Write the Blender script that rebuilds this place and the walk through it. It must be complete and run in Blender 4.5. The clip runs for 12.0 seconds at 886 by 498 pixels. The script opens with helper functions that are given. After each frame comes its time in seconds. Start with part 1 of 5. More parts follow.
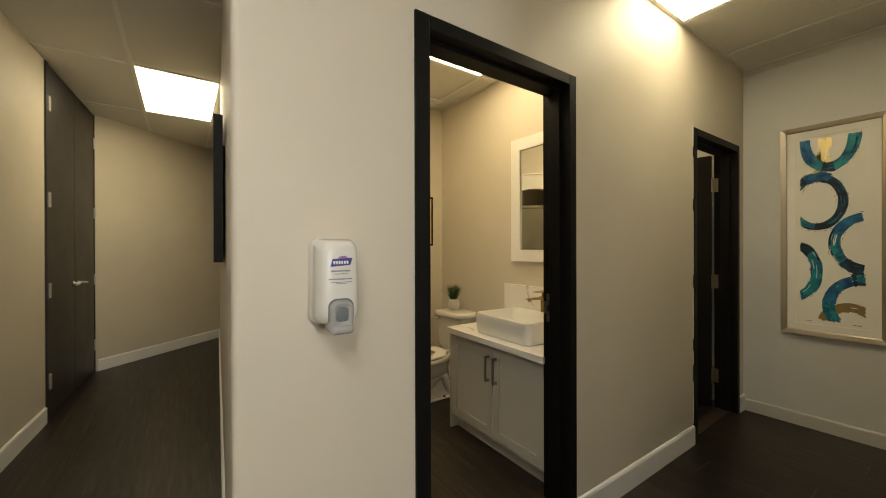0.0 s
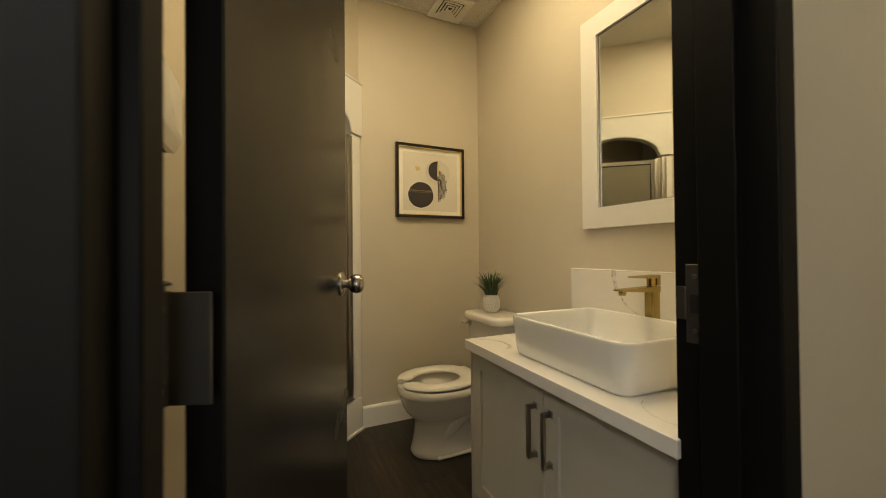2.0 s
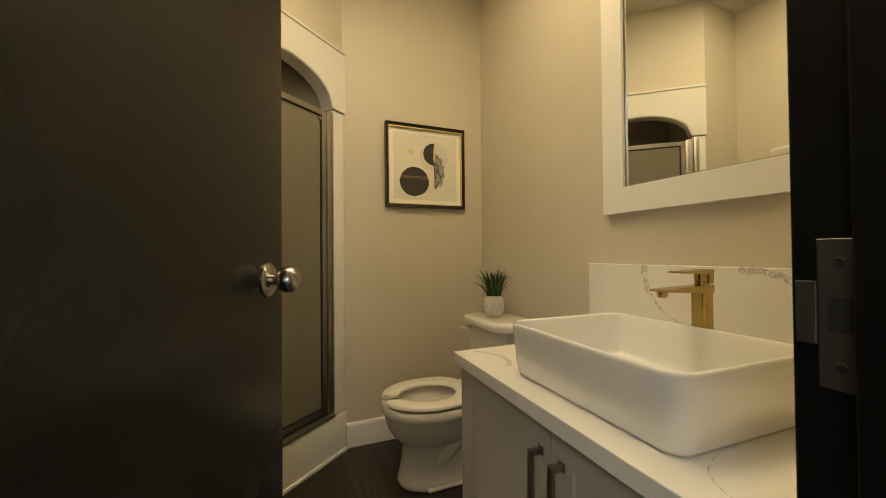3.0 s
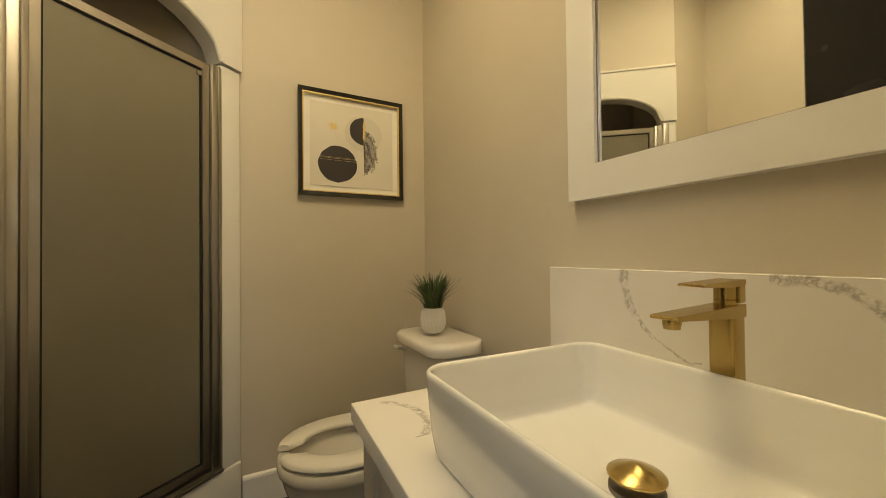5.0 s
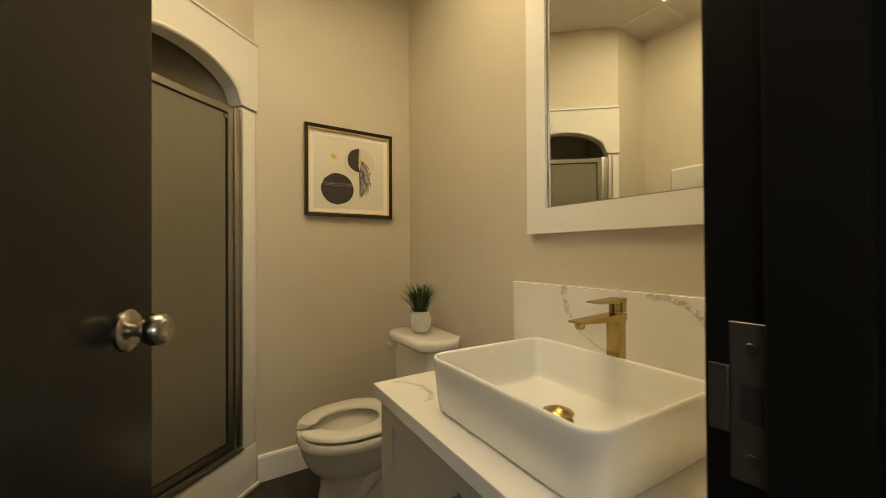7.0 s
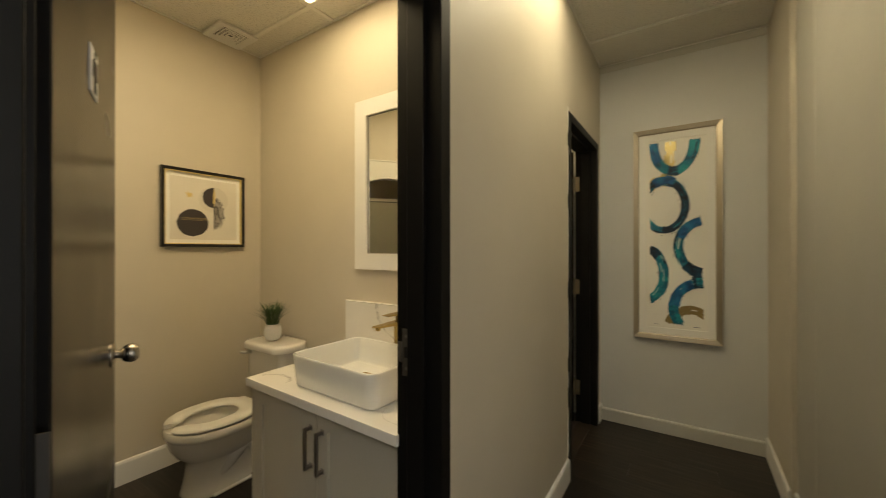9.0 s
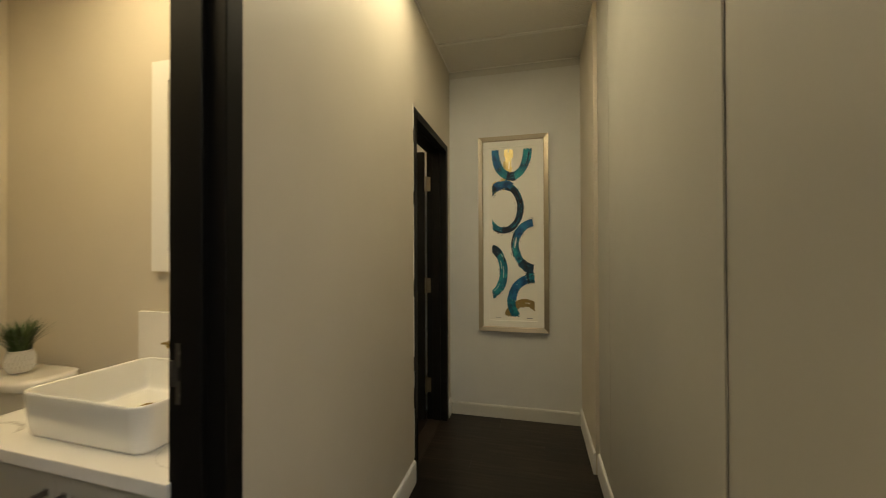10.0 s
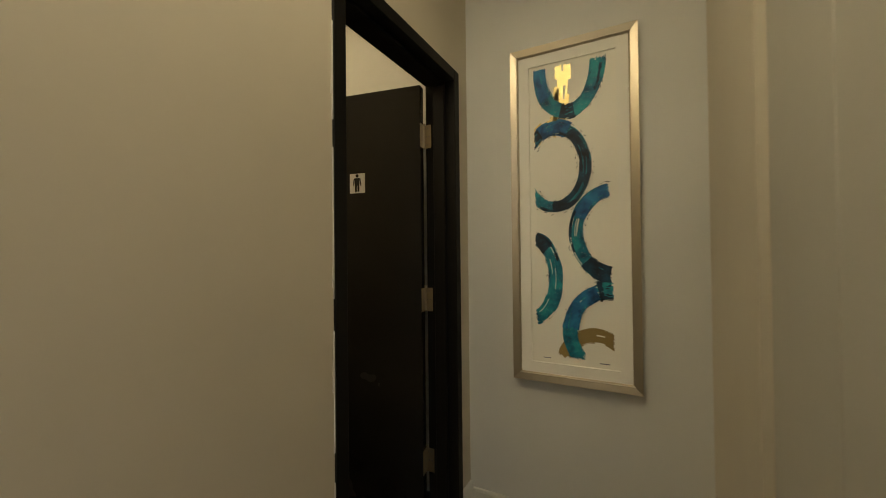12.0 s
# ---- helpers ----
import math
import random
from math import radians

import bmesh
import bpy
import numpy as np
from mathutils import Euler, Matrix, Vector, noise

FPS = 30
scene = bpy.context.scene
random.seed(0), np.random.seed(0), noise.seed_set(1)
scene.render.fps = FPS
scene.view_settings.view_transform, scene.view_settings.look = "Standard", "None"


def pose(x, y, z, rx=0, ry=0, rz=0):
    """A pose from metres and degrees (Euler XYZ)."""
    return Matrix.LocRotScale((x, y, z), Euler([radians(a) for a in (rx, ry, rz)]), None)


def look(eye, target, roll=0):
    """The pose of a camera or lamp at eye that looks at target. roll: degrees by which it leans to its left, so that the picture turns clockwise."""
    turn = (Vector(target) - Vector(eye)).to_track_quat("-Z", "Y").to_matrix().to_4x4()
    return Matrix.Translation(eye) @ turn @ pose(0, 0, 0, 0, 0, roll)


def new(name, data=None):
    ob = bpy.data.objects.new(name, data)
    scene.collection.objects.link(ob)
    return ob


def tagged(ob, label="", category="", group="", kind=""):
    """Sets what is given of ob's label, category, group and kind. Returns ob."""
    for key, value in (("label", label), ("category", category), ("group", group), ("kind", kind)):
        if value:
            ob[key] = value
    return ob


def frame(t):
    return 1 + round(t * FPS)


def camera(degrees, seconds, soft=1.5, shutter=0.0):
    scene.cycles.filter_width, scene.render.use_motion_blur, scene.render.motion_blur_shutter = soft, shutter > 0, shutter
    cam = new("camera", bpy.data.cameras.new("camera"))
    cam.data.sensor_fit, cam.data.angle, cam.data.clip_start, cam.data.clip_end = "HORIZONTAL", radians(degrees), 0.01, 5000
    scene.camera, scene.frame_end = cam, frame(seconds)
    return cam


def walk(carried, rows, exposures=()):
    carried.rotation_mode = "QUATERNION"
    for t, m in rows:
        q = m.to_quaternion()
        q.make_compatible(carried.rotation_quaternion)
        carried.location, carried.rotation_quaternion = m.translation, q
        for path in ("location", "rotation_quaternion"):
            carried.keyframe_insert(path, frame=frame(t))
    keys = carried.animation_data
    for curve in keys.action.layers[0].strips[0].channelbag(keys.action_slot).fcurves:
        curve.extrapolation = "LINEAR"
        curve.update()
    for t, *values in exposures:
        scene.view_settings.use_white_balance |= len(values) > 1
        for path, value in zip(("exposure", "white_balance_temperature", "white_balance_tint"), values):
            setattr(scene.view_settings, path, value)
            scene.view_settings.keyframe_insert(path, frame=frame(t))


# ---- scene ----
cam = camera(99.8, 12.0, soft=0.9, shutter=0.3)
PATH = [
    (0, (0.032, 0.046, 1.333), (1.179, 1.685, 1.329), -0.15),
    (0.5, (0.226, 0.257, 1.266), (1.402, 1.875, 1.270), -0.26),
    (1, (0.456, 0.470, 1.216), (1.540, 2.151, 1.229), -0.38),
    (1.5, (0.656, 0.672, 1.184), (1.627, 2.421, 1.191), -0.48),
    (2, (0.846, 0.850, 1.129), (1.684, 2.666, 1.150), -0.50),
    (2.5, (0.958, 0.975, 1.093), (1.715, 2.826, 1.119), -0.50),
    (4.5, (1.324, 1.357, 1.099), (2.229, 3.140, 1.125), -0.63),
    (5, (1.350, 1.389, 1.093), (2.294, 3.152, 1.120), -0.62),
    (5.5, (1.346, 1.385, 1.095), (2.318, 3.134, 1.123), -0.65),
    (6, (1.319, 1.342, 1.105), (2.309, 3.080, 1.133), -0.58),
    (6.5, (1.265, 1.255, 1.124), (2.277, 2.980, 1.152), -0.46),
    (6.7, (1.213, 1.214, 1.140), (2.255, 2.920, 1.162), -0.42),
    (8.5, (0.723, 0.648, 1.317), (2.153, 2.046, 1.331), 0.04),
    (9, (0.659, 0.564, 1.340), (2.331, 1.661, 1.344), -0.02),
    (9.5, (0.698, 0.514, 1.335), (2.555, 1.257, 1.341), -0.07),
    (10, (0.836, 0.475, 1.312), (2.779, 0.950, 1.329), -0.23),
    (10.5, (1.080, 0.463, 1.313), (3.050, 0.806, 1.327), -0.48),
    (11, (1.382, 0.438, 1.290), (3.347, 0.809, 1.311), -0.66),
    (11.5, (1.733, 0.408, 1.265), (3.634, 1.029, 1.303), -0.52),
    (12, (2.078, 0.379, 1.276), (3.851, 1.305, 1.299), -0.60),
]
walk(cam, [(t, look(eye, target, roll)) for t, eye, target, roll in PATH])

# ---- world and lights ----
world = bpy.data.worlds.new("world")
world.use_nodes = True
world.node_tree.nodes["Background"].inputs[0].default_value = (0.5, 0.55, 0.6, 1)
world.node_tree.nodes["Background"].inputs[1].default_value = 0.05
scene.world = world
scene.view_settings.exposure = 0.0

WARM = (1.0, 0.785, 0.44)
PALE = (1.0, 0.848, 0.54)
COOL = (1.0, 0.98, 0.93)
# emission strength of each luminaire's diffuser
GLOW_BATH, GLOW_CORR, GLOW_HALL, GLOW_LOBBY_FILL, GLOW_WC = 9.9, 12.6, 9.8, 16.0, 8.5

# daylight entering by the window in the lobby's back wall
DAY = bpy.data.lights.new("lobby_daylight", "AREA")
DAY.shape, DAY.size, DAY.size_y, DAY.energy, DAY.color = "RECTANGLE", 0.72, 1.22, 32.0, (1.0, 1.0, 0.97)
new("lobby_daylight", DAY).matrix_basis = look((0.50, -3.03, 1.45), (0.50, 0.0, 1.45))

# ---- plan, in metres ----
DOORWALL_Y0, DOORWALL_Y1 = 1.148, 1.290     # wall that holds both doors
END_X = 3.828                               # wall with the tall print
CORR_Y = 0.130                              # far side of the corridor
BACK_Y = 3.112                              # wall behind the toilet
VAN_X = 2.167                               # wall behind the vanity
BATH_X = 0.45                               # wall behind the open door
CEIL, CEIL_BATH = 2.785, 2.70
BATH_Z = 0.08                               # the washroom floor lies a little higher
DOOR1 = (0.745, 1.526)
DOOR2 = (2.925, 3.668)
DOOR_H = 2.10


# ---- materials ----
def material(name, colour, rough=0.5, metal=0.0, **extra):
    m = bpy.data.materials.new(name)
    m.use_nodes = True
    b = m.node_tree.nodes["Principled BSDF"]
    b.inputs["Base Color"].default_value = (*colour, 1)
    b.inputs["Roughness"].default_value = rough
    b.inputs["Metallic"].default_value = metal
    for key, value in extra.items():
        b.inputs[key.replace("_", " ")].default_value = value
    return m


def node(m, kind, **values):
    n = m.node_tree.nodes.new(kind)
    for key, value in values.items():
        n.inputs[key.replace("_", " ")].default_value = value
    return n


def link(m, a, b):
    m.node_tree.links.new(a, b)


def coords(m, scale=(1, 1, 1)):
    tc = node(m, "ShaderNodeTexCoord")
    mp = node(m, "ShaderNodeMapping")
    mp.inputs["Scale"].default_value = scale
    link(m, tc.outputs["Object"], mp.inputs["Vector"])
    return mp.outputs["Vector"]


def ramp(m, fac, stops):
    r = node(m, "ShaderNodeValToRGB")
    while len(r.color_ramp.elements) < len(stops):
        r.color_ramp.elements.new(0.5)
    for e, (p, c) in zip(r.color_ramp.elements, stops):
        e.position, e.color = p, (*c, 1)
    link(m, fac, r.inputs["Fac"])
    return r.outputs["Color"]


def bump(m, height, strength, distance=0.002):
    b = node(m, "ShaderNodeBump", Strength=strength, Distance=distance)
    link(m, height, b.inputs["Height"])
    link(m, b.outputs["Normal"], m.node_tree.nodes["Principled BSDF"].inputs["Normal"])


def noise_tex(m, vec, scale, detail=4.0, rough=0.5):
    n = node(m, "ShaderNodeTexNoise", Scale=scale, Detail=detail, Roughness=rough)
    link(m, vec, n.inputs["Vector"])
    return n.outputs["Fac"]


def base(m, colour):
    link(m, colour, m.node_tree.nodes["Principled BSDF"].inputs["Base Color"])


def roughness(m, fac, lo, hi):
    r = node(m, "ShaderNodeMapRange")
    r.inputs["To Min"].default_value, r.inputs["To Max"].default_value = lo, hi
    link(m, fac, r.inputs["Value"])
    link(m, r.outputs["Result"], m.node_tree.nodes["Principled BSDF"].inputs["Roughness"])


def paint(name, c, rough=0.55, spread=0.04, stipple=0.12):
    """Rolled wall paint: orange-peel stipple and broad, faint unevenness."""
    m = material(name, c, rough)
    v = coords(m)
    base(m, ramp(m, noise_tex(m, v, 1.7, 5), [(0.3, [k * (1 - spread) for k in c]), (0.7, [min(1, k * (1 + spread)) for k in c])]))
    bump(m, noise_tex(m, v, 260, 3), stipple, 0.001)
    roughness(m, noise_tex(m, v, 4, 3), rough - 0.06, rough + 0.08)
    return m


wall_paint = paint("greige wall paint", (0.60, 0.545, 0.445), 0.5)
end_paint = paint("cool grey wall paint", (0.65, 0.65, 0.625), 0.5)
panel_paint = paint("pale grey panel paint", (0.47, 0.455, 0.405), 0.45, 0.05, 0.06)
trim_paint = paint("white trim paint", (0.78, 0.77, 0.74), 0.4, 0.03, 0.05)
black_paint = paint("black satin paint", (0.012, 0.0115, 0.011), 0.24, 0.25, 0.06)
black_paint.node_tree.nodes["Principled BSDF"].inputs["Specular IOR Level"].default_value = 0.30
frame_paint = paint("black frame paint", (0.0058, 0.0054, 0.0048), 0.5, 0.25, 0.12)
frame_paint.node_tree.nodes["Principled BSDF"].inputs["Specular IOR Level"].default_value = 0.15
brown_paint = paint("dark brown closet paint", (0.017, 0.0155, 0.014), 0.40, 0.15, 0.05)
trim_paint_dull = paint("greige moulding paint", (0.56, 0.55, 0.50), 0.5, 0.03, 0.05)
mirror_paint = paint("white lacquer", (0.80, 0.79, 0.76), 0.35, 0.02, 0.03)
cabinet_paint = paint("off-white cabinet paint", (0.50, 0.468, 0.385), 0.38, 0.03, 0.03)


def tile_material():
    m = material("mineral fibre tile", (0.62, 0.60, 0.55), 0.9)
    v = coords(m)
    fine = noise_tex(m, v, 130, 6, 0.7)
    base(m, ramp(m, fine, [(0.36, (0.34, 0.32, 0.28)), (0.45, (0.70, 0.68, 0.62)), (0.7, (0.78, 0.76, 0.70))]))
    bump(m, fine, 0.6, 0.004)
    return m


def floor_material():
    m = material("dark wood plank", (0.03, 0.02, 0.016), 0.4)
    info = node(m, "ShaderNodeObjectInfo")
    tc = node(m, "ShaderNodeTexCoord")
    off = node(m, "ShaderNodeVectorMath")
    off.operation = "ADD"
    comb = node(m, "ShaderNodeCombineXYZ")
    mul = node(m, "ShaderNodeMath")
    mul.operation = "MULTIPLY"
    mul.inputs[1].default_value = 37.0
    link(m, info.outputs["Random"], mul.inputs[0])
    link(m, mul.outputs[0], comb.inputs["X"])
    link(m, mul.outputs[0], comb.inputs["Y"])
    link(m, tc.outputs["Object"], off.inputs[0])
    link(m, comb.outputs[0], off.inputs[1])
    mp = node(m, "ShaderNodeMapping")
    mp.inputs["Scale"].default_value = (22, 1.3, 1)
    link(m, off.outputs[0], mp.inputs["Vector"])
    grain = noise_tex(m, mp.outputs["Vector"], 2.2, 8, 0.62)
    col = ramp(m, grain, [(0.30, (0.0045, 0.0036, 0.0027)), (0.47, (0.0145, 0.0108, 0.0076)), (0.57, (0.024, 0.018, 0.0128)), (0.72, (0.055, 0.0415, 0.030))])
    mix = node(m, "ShaderNodeMix")
    mix.data_type, mix.blend_type = "RGBA", "MULTIPLY"
    mix.inputs[0].default_value = 1.0
    tone = ramp(m, info.outputs["Random"], [(0.0, (0.5, 0.5, 0.5)), (0.5, (0.9, 0.88, 0.86)), (1.0, (1.6, 1.5, 1.4))])
    link(m, col, mix.inputs[6])
    link(m, tone, mix.inputs[7])
    base(m, mix.outputs[2])
    roughness(m, grain, 0.46, 0.34)
    bump(m, grain, 0.25, 0.0015)
    return m


def quartz_material():
    """White quartz with a few broken grey veins: each follows an arc, wavers, and fades in and out."""
    m = material("white veined quartz", (0.80, 0.78, 0.74), 0.16)

    def calc(op, x, y=None, z=None):
        n = node(m, "ShaderNodeMath")
        n.operation = op
        for k, one in enumerate((x, y, z)):
            if one is None:
                continue
            if isinstance(one, (int, float)):
                n.inputs[k].default_value = one
            else:
                link(m, one, n.inputs[k])
        return n.outputs[0]
    v = coords(m)
    sep = node(m, "ShaderNodeSeparateXYZ")
    link(m, v, sep.inputs[0])
    x, y, z = sep.outputs
    waver = calc("MULTIPLY", calc("SUBTRACT", noise_tex(m, v, 14, 4, 0.6), 0.5), 0.20)
    broken = noise_tex(m, v, 75, 6, 0.8)
    total = None
    # each vein: the two axes it lies in, centre, radii, the stretch kept along each axis, and its width
    for p, q, (c0, c1), (r0, r1), (lo0, hi0), (lo1, hi1), wid in (
            (y, z, (1.660, 0.880), (0.155, 0.165), (1.40, 1.690), (0.80, 1.2), 0.070),
            (y, z, (1.800, 1.055), (0.168, 0.185), (1.945, 2.2), (0.80, 1.2), 0.075),
            (y, z, (1.800, 1.055), (0.168, 0.185), (1.900, 1.945), (0.80, 1.2), 0.035),
            (y, z, (1.800, 1.055), (0.168, 0.185), (1.800, 1.900), (0.80, 1.2), 0.016),
            (x, y, (1.560, 2.050), (0.095, 0.100), (1.60, 1.8), (1.97, 2.19), 0.11),
            (x, y, (1.70, 1.36), (0.13, 0.10), (1.55, 1.69), (1.28, 1.47), 0.012)):
        e0 = calc("DIVIDE", calc("SUBTRACT", p, c0), r0)
        e1 = calc("DIVIDE", calc("SUBTRACT", q, c1), r1)
        d = calc("SQRT", calc("ADD", calc("MULTIPLY", e0, e0), calc("MULTIPLY", e1, e1)))
        d = calc("ABSOLUTE", calc("ADD", calc("SUBTRACT", d, 1.0), waver))
        f = calc("MAXIMUM", calc("SUBTRACT", 1.0, calc("DIVIDE", d, wid)), 0.0)
        for axis, lo, hi in ((p, lo0, hi0), (q, lo1, hi1)):
            f = calc("MULTIPLY", f, calc("MULTIPLY", calc("GREATER_THAN", axis, lo), calc("LESS_THAN", axis, hi)))
        total = f if total is None else calc("MAXIMUM", total, f)
    # fine crossing hairlines inside each vein, over a faint smoky ground
    hair = None
    for scale in (20, 46):
        one = calc("MAXIMUM", calc("SUBTRACT", 1.0, calc("MULTIPLY", calc("ABSOLUTE", calc("SUBTRACT", noise_tex(m, v, scale, 5, 0.6), 0.5)), 22.0)), 0.0)
        hair = one if hair is None else calc("MAXIMUM", hair, one)
    body = calc("MINIMUM", calc("MULTIPLY", total, 2.2), 1.0)
    smoke = calc("MULTIPLY", calc("MAXIMUM", calc("MULTIPLY", calc("SUBTRACT", broken, 0.42), 2.2), 0.0), 0.8)
    fac = calc("MULTIPLY", body, calc("ADD", calc("MULTIPLY", hair, 0.50), smoke))
    cloud = noise_tex(m, v, 5, 4)
    ground = ramp(m, cloud, [(0.3, (0.78, 0.76, 0.715)), (0.7, (0.82, 0.80, 0.755))])
    mix = node(m, "ShaderNodeMix")
    mix.data_type = "RGBA"
    link(m, calc("MINIMUM", fac, 0.70), mix.inputs[0])
    link(m, ground, mix.inputs[6])
    mix.inputs[7].default_value = (0.27, 0.25, 0.225, 1)
    base(m, mix.outputs[2])
    return m


def brushed(name, c, rough, metal=1.0, scale=(4, 4, 160)):
    m = material(name, c, rough, metal)
    n = noise_tex(m, coords(m, scale), 3, 4)
    roughness(m, n, rough - 0.07, rough + 0.1)
    return m


ceiling_tile = tile_material()
plank_wood = floor_material()
quartz = quartz_material()
grid_metal = material("white grid metal", (0.78, 0.76, 0.71), 0.5)
ceramic = material("white glazed ceramic", (0.80, 0.79, 0.735), 0.05, Coat_Weight=0.6, Coat_Roughness=0.02)
toilet_china = material("bone vitreous china", (0.74, 0.715, 0.66), 0.12, Coat_Weight=0.3)
seat_plastic = material("white seat plastic", (0.76, 0.735, 0.68), 0.28)
acrylic = paint("white moulded acrylic", (0.78, 0.765, 0.72), 0.22, 0.02, 0.02)
gold = material("brushed gold", (0.53, 0.395, 0.15), 0.25, 1.0)
roughness(gold, noise_tex(gold, coords(gold, (500, 500, 60)), 3, 3), 0.21, 0.30)
nickel = material("satin nickel", (0.45, 0.415, 0.365), 0.24, 1.0)
roughness(nickel, noise_tex(nickel, coords(nickel), 90, 3), 0.22, 0.27)
aluminium = material("satin aluminium", (0.40, 0.38, 0.345), 0.33, 1.0)
# nickel made paler and less metallic, its sheen put into the colour
lightened_nickel = material("nickel lightened for sheen", (0.56, 0.54, 0.49), 0.34, 0.6)
pewter = brushed("dark pewter", (0.30, 0.275, 0.25), 0.32)
steel_dark = brushed("dull blackened steel", (0.17, 0.158, 0.14), 0.42, 0.9)
champagne = brushed("champagne leaf frame", (0.46, 0.40, 0.30), 0.34, 0.85, (40, 40, 3))
mirror_glass = material("mirror glass", (0.86, 0.88, 0.86), 0.02, 1.0)
# rubber and joint ground, also the painted darkness of small openings
dark_gap = material("dark rubber and gap shade", (0.01, 0.01, 0.01), 0.7)
frosted = material("obscure shower glass", (0.31, 0.292, 0.217), 0.30, Transmission_Weight=0.45, IOR=1.5, Coat_Weight=0.7, Coat_Roughness=0.24)
bump(frosted, noise_tex(frosted, coords(frosted), 420, 2), 0.35, 0.001)
mat_board = paint("cream mat board", (0.87, 0.855, 0.80), 0.8, 0.02, 0.05)
art_paper = paint("warm white art paper", (0.88, 0.86, 0.79), 0.75, 0.03, 0.05)
black_lacquer = material("black lacquer", (0.010, 0.009, 0.008), 0.25)
gold_leaf = brushed("gold leaf", (0.72, 0.58, 0.25), 0.38, 0.7, (60, 60, 60))
white_plastic = material("glossy white plastic", (0.66, 0.645, 0.595), 0.20, Coat_Weight=0.1)
grey_plastic = material("grey translucent plastic", (0.33, 0.33, 0.32), 0.26)
smoke_plastic = material("smoked window plastic", (0.14, 0.16, 0.165), 0.08)
label_blue = material("label blue", (0.03, 0.035, 0.22), 0.35)
label_violet = material("label violet", (0.30, 0.12, 0.32), 0.35)
label_grey = material("label grey ink", (0.20, 0.20, 0.26), 0.5)
label_white = material("label white ink", (0.8, 0.8, 0.8), 0.5)
black_plastic = material("matt black plastic", (0.010, 0.010, 0.010), 0.6, Specular_IOR_Level=0.25)
pot_glaze = material("matt white pot", (0.72, 0.70, 0.65), 0.5)
soil = paint("dark soil", (0.03, 0.022, 0.016), 0.9, 0.3, 0.8)
rust = paint("rusted bolt", (0.05, 0.028, 0.016), 0.8, 0.3, 0.3)
caulk = paint("white caulk", (0.70, 0.68, 0.63), 0.6, 0.05, 0.2)


def grass_material():
    m = material("grass blade", (0.05, 0.10, 0.02), 0.5)
    g = node(m, "ShaderNodeNewGeometry")
    base(m, ramp(m, g.outputs["Random Per Island"], [(0, (0.018, 0.040, 0.010)), (0.6, (0.040, 0.085, 0.020)), (1, (0.085, 0.135, 0.035))]))
    return m


grass_green = grass_material()


def diffuser(name, colour, strength):
    m = material(name, (0.8, 0.8, 0.8), 0.5)
    b = m.node_tree.nodes["Principled BSDF"]
    b.inputs["Emission Color"].default_value = (*colour, 1)
    b.inputs["Emission Strength"].default_value = strength
    return m


# ---- mesh helpers ----
def box(bm, x0, x1, y0, y1, z0, z1, bevel=0.0, seg=2):
    v = [bm.verts.new((x, y, z)) for x in (x0, x1) for y in (y0, y1) for z in (z0, z1)]
    faces = [bm.faces.new([v[i] for i in f]) for f in ((0, 1, 3, 2), (4, 6, 7, 5), (0, 4, 5, 1), (2, 3, 7, 6), (0, 2, 6, 4), (1, 5, 7, 3))]
    if bevel:
        edges = {e for f in faces for e in f.edges}
        bmesh.ops.bevel(bm, geom=list(edges), offset=bevel, segments=seg, affect="EDGES", profile=0.5)
    return bm


def new_box(*args, **kw):
    return box(bmesh.new(), *args, **kw)


def prism(bm, outline, z0, z1):
    """Upright prism over a plan outline, counter-clockwise."""
    a = [bm.verts.new((x, y, z0)) for x, y in outline]
    b = [bm.verts.new((x, y, z1)) for x, y in outline]
    n = len(a)
    bm.faces.new(a[::-1])
    bm.faces.new(b)
    for i in range(n):
        bm.faces.new((a[i], a[(i + 1) % n], b[(i + 1) % n], b[i]))
    return bm


def lathe(bm, profile, steps=32, m=None):
    """Turn (radius, height) pairs about z."""
    rings = []
    for r, h in profile:
        rings.append([bm.verts.new((r * math.cos(2 * math.pi * i / steps), r * math.sin(2 * math.pi * i / steps), h)) for i in range(steps)])
    for a, b in zip(rings, rings[1:]):
        for i in range(steps):
            j = (i + 1) % steps
            bm.faces.new((a[i], a[j], b[j], b[i]))
    bm.faces.new(rings[0][::-1])
    bm.faces.new(rings[-1])
    if m is not None:
        vs = [v for ring in rings for v in ring]
        bmesh.ops.transform(bm, matrix=m, verts=vs)
    return bm


def loft(bm, rings, cap0=True, cap1=True):
    """Skin rings of equally many points."""
    made = [[bm.verts.new(p) for p in ring] for ring in rings]
    n = len(made[0])
    for a, b in zip(made, made[1:]):
        for i in range(n):
            j = (i + 1) % n
            bm.faces.new((a[i], a[j], b[j], b[i]))
    if cap0:
        bm.faces.new(made[0][::-1])
    if cap1:
        bm.faces.new(made[-1])
    return made


def rounded(x0, x1, y0, y1, r, seg=8):
    """Plan outline of a rounded rectangle, counter-clockwise."""
    pts = []
    for cx, cy, a0 in ((x1 - r, y1 - r, 0), (x0 + r, y1 - r, 90), (x0 + r, y0 + r, 180), (x1 - r, y0 + r, 270)):
        for i in range(seg + 1):
            a = radians(a0 + 90 * i / seg)
            pts.append((cx + r * math.cos(a), cy + r * math.sin(a)))
    return pts


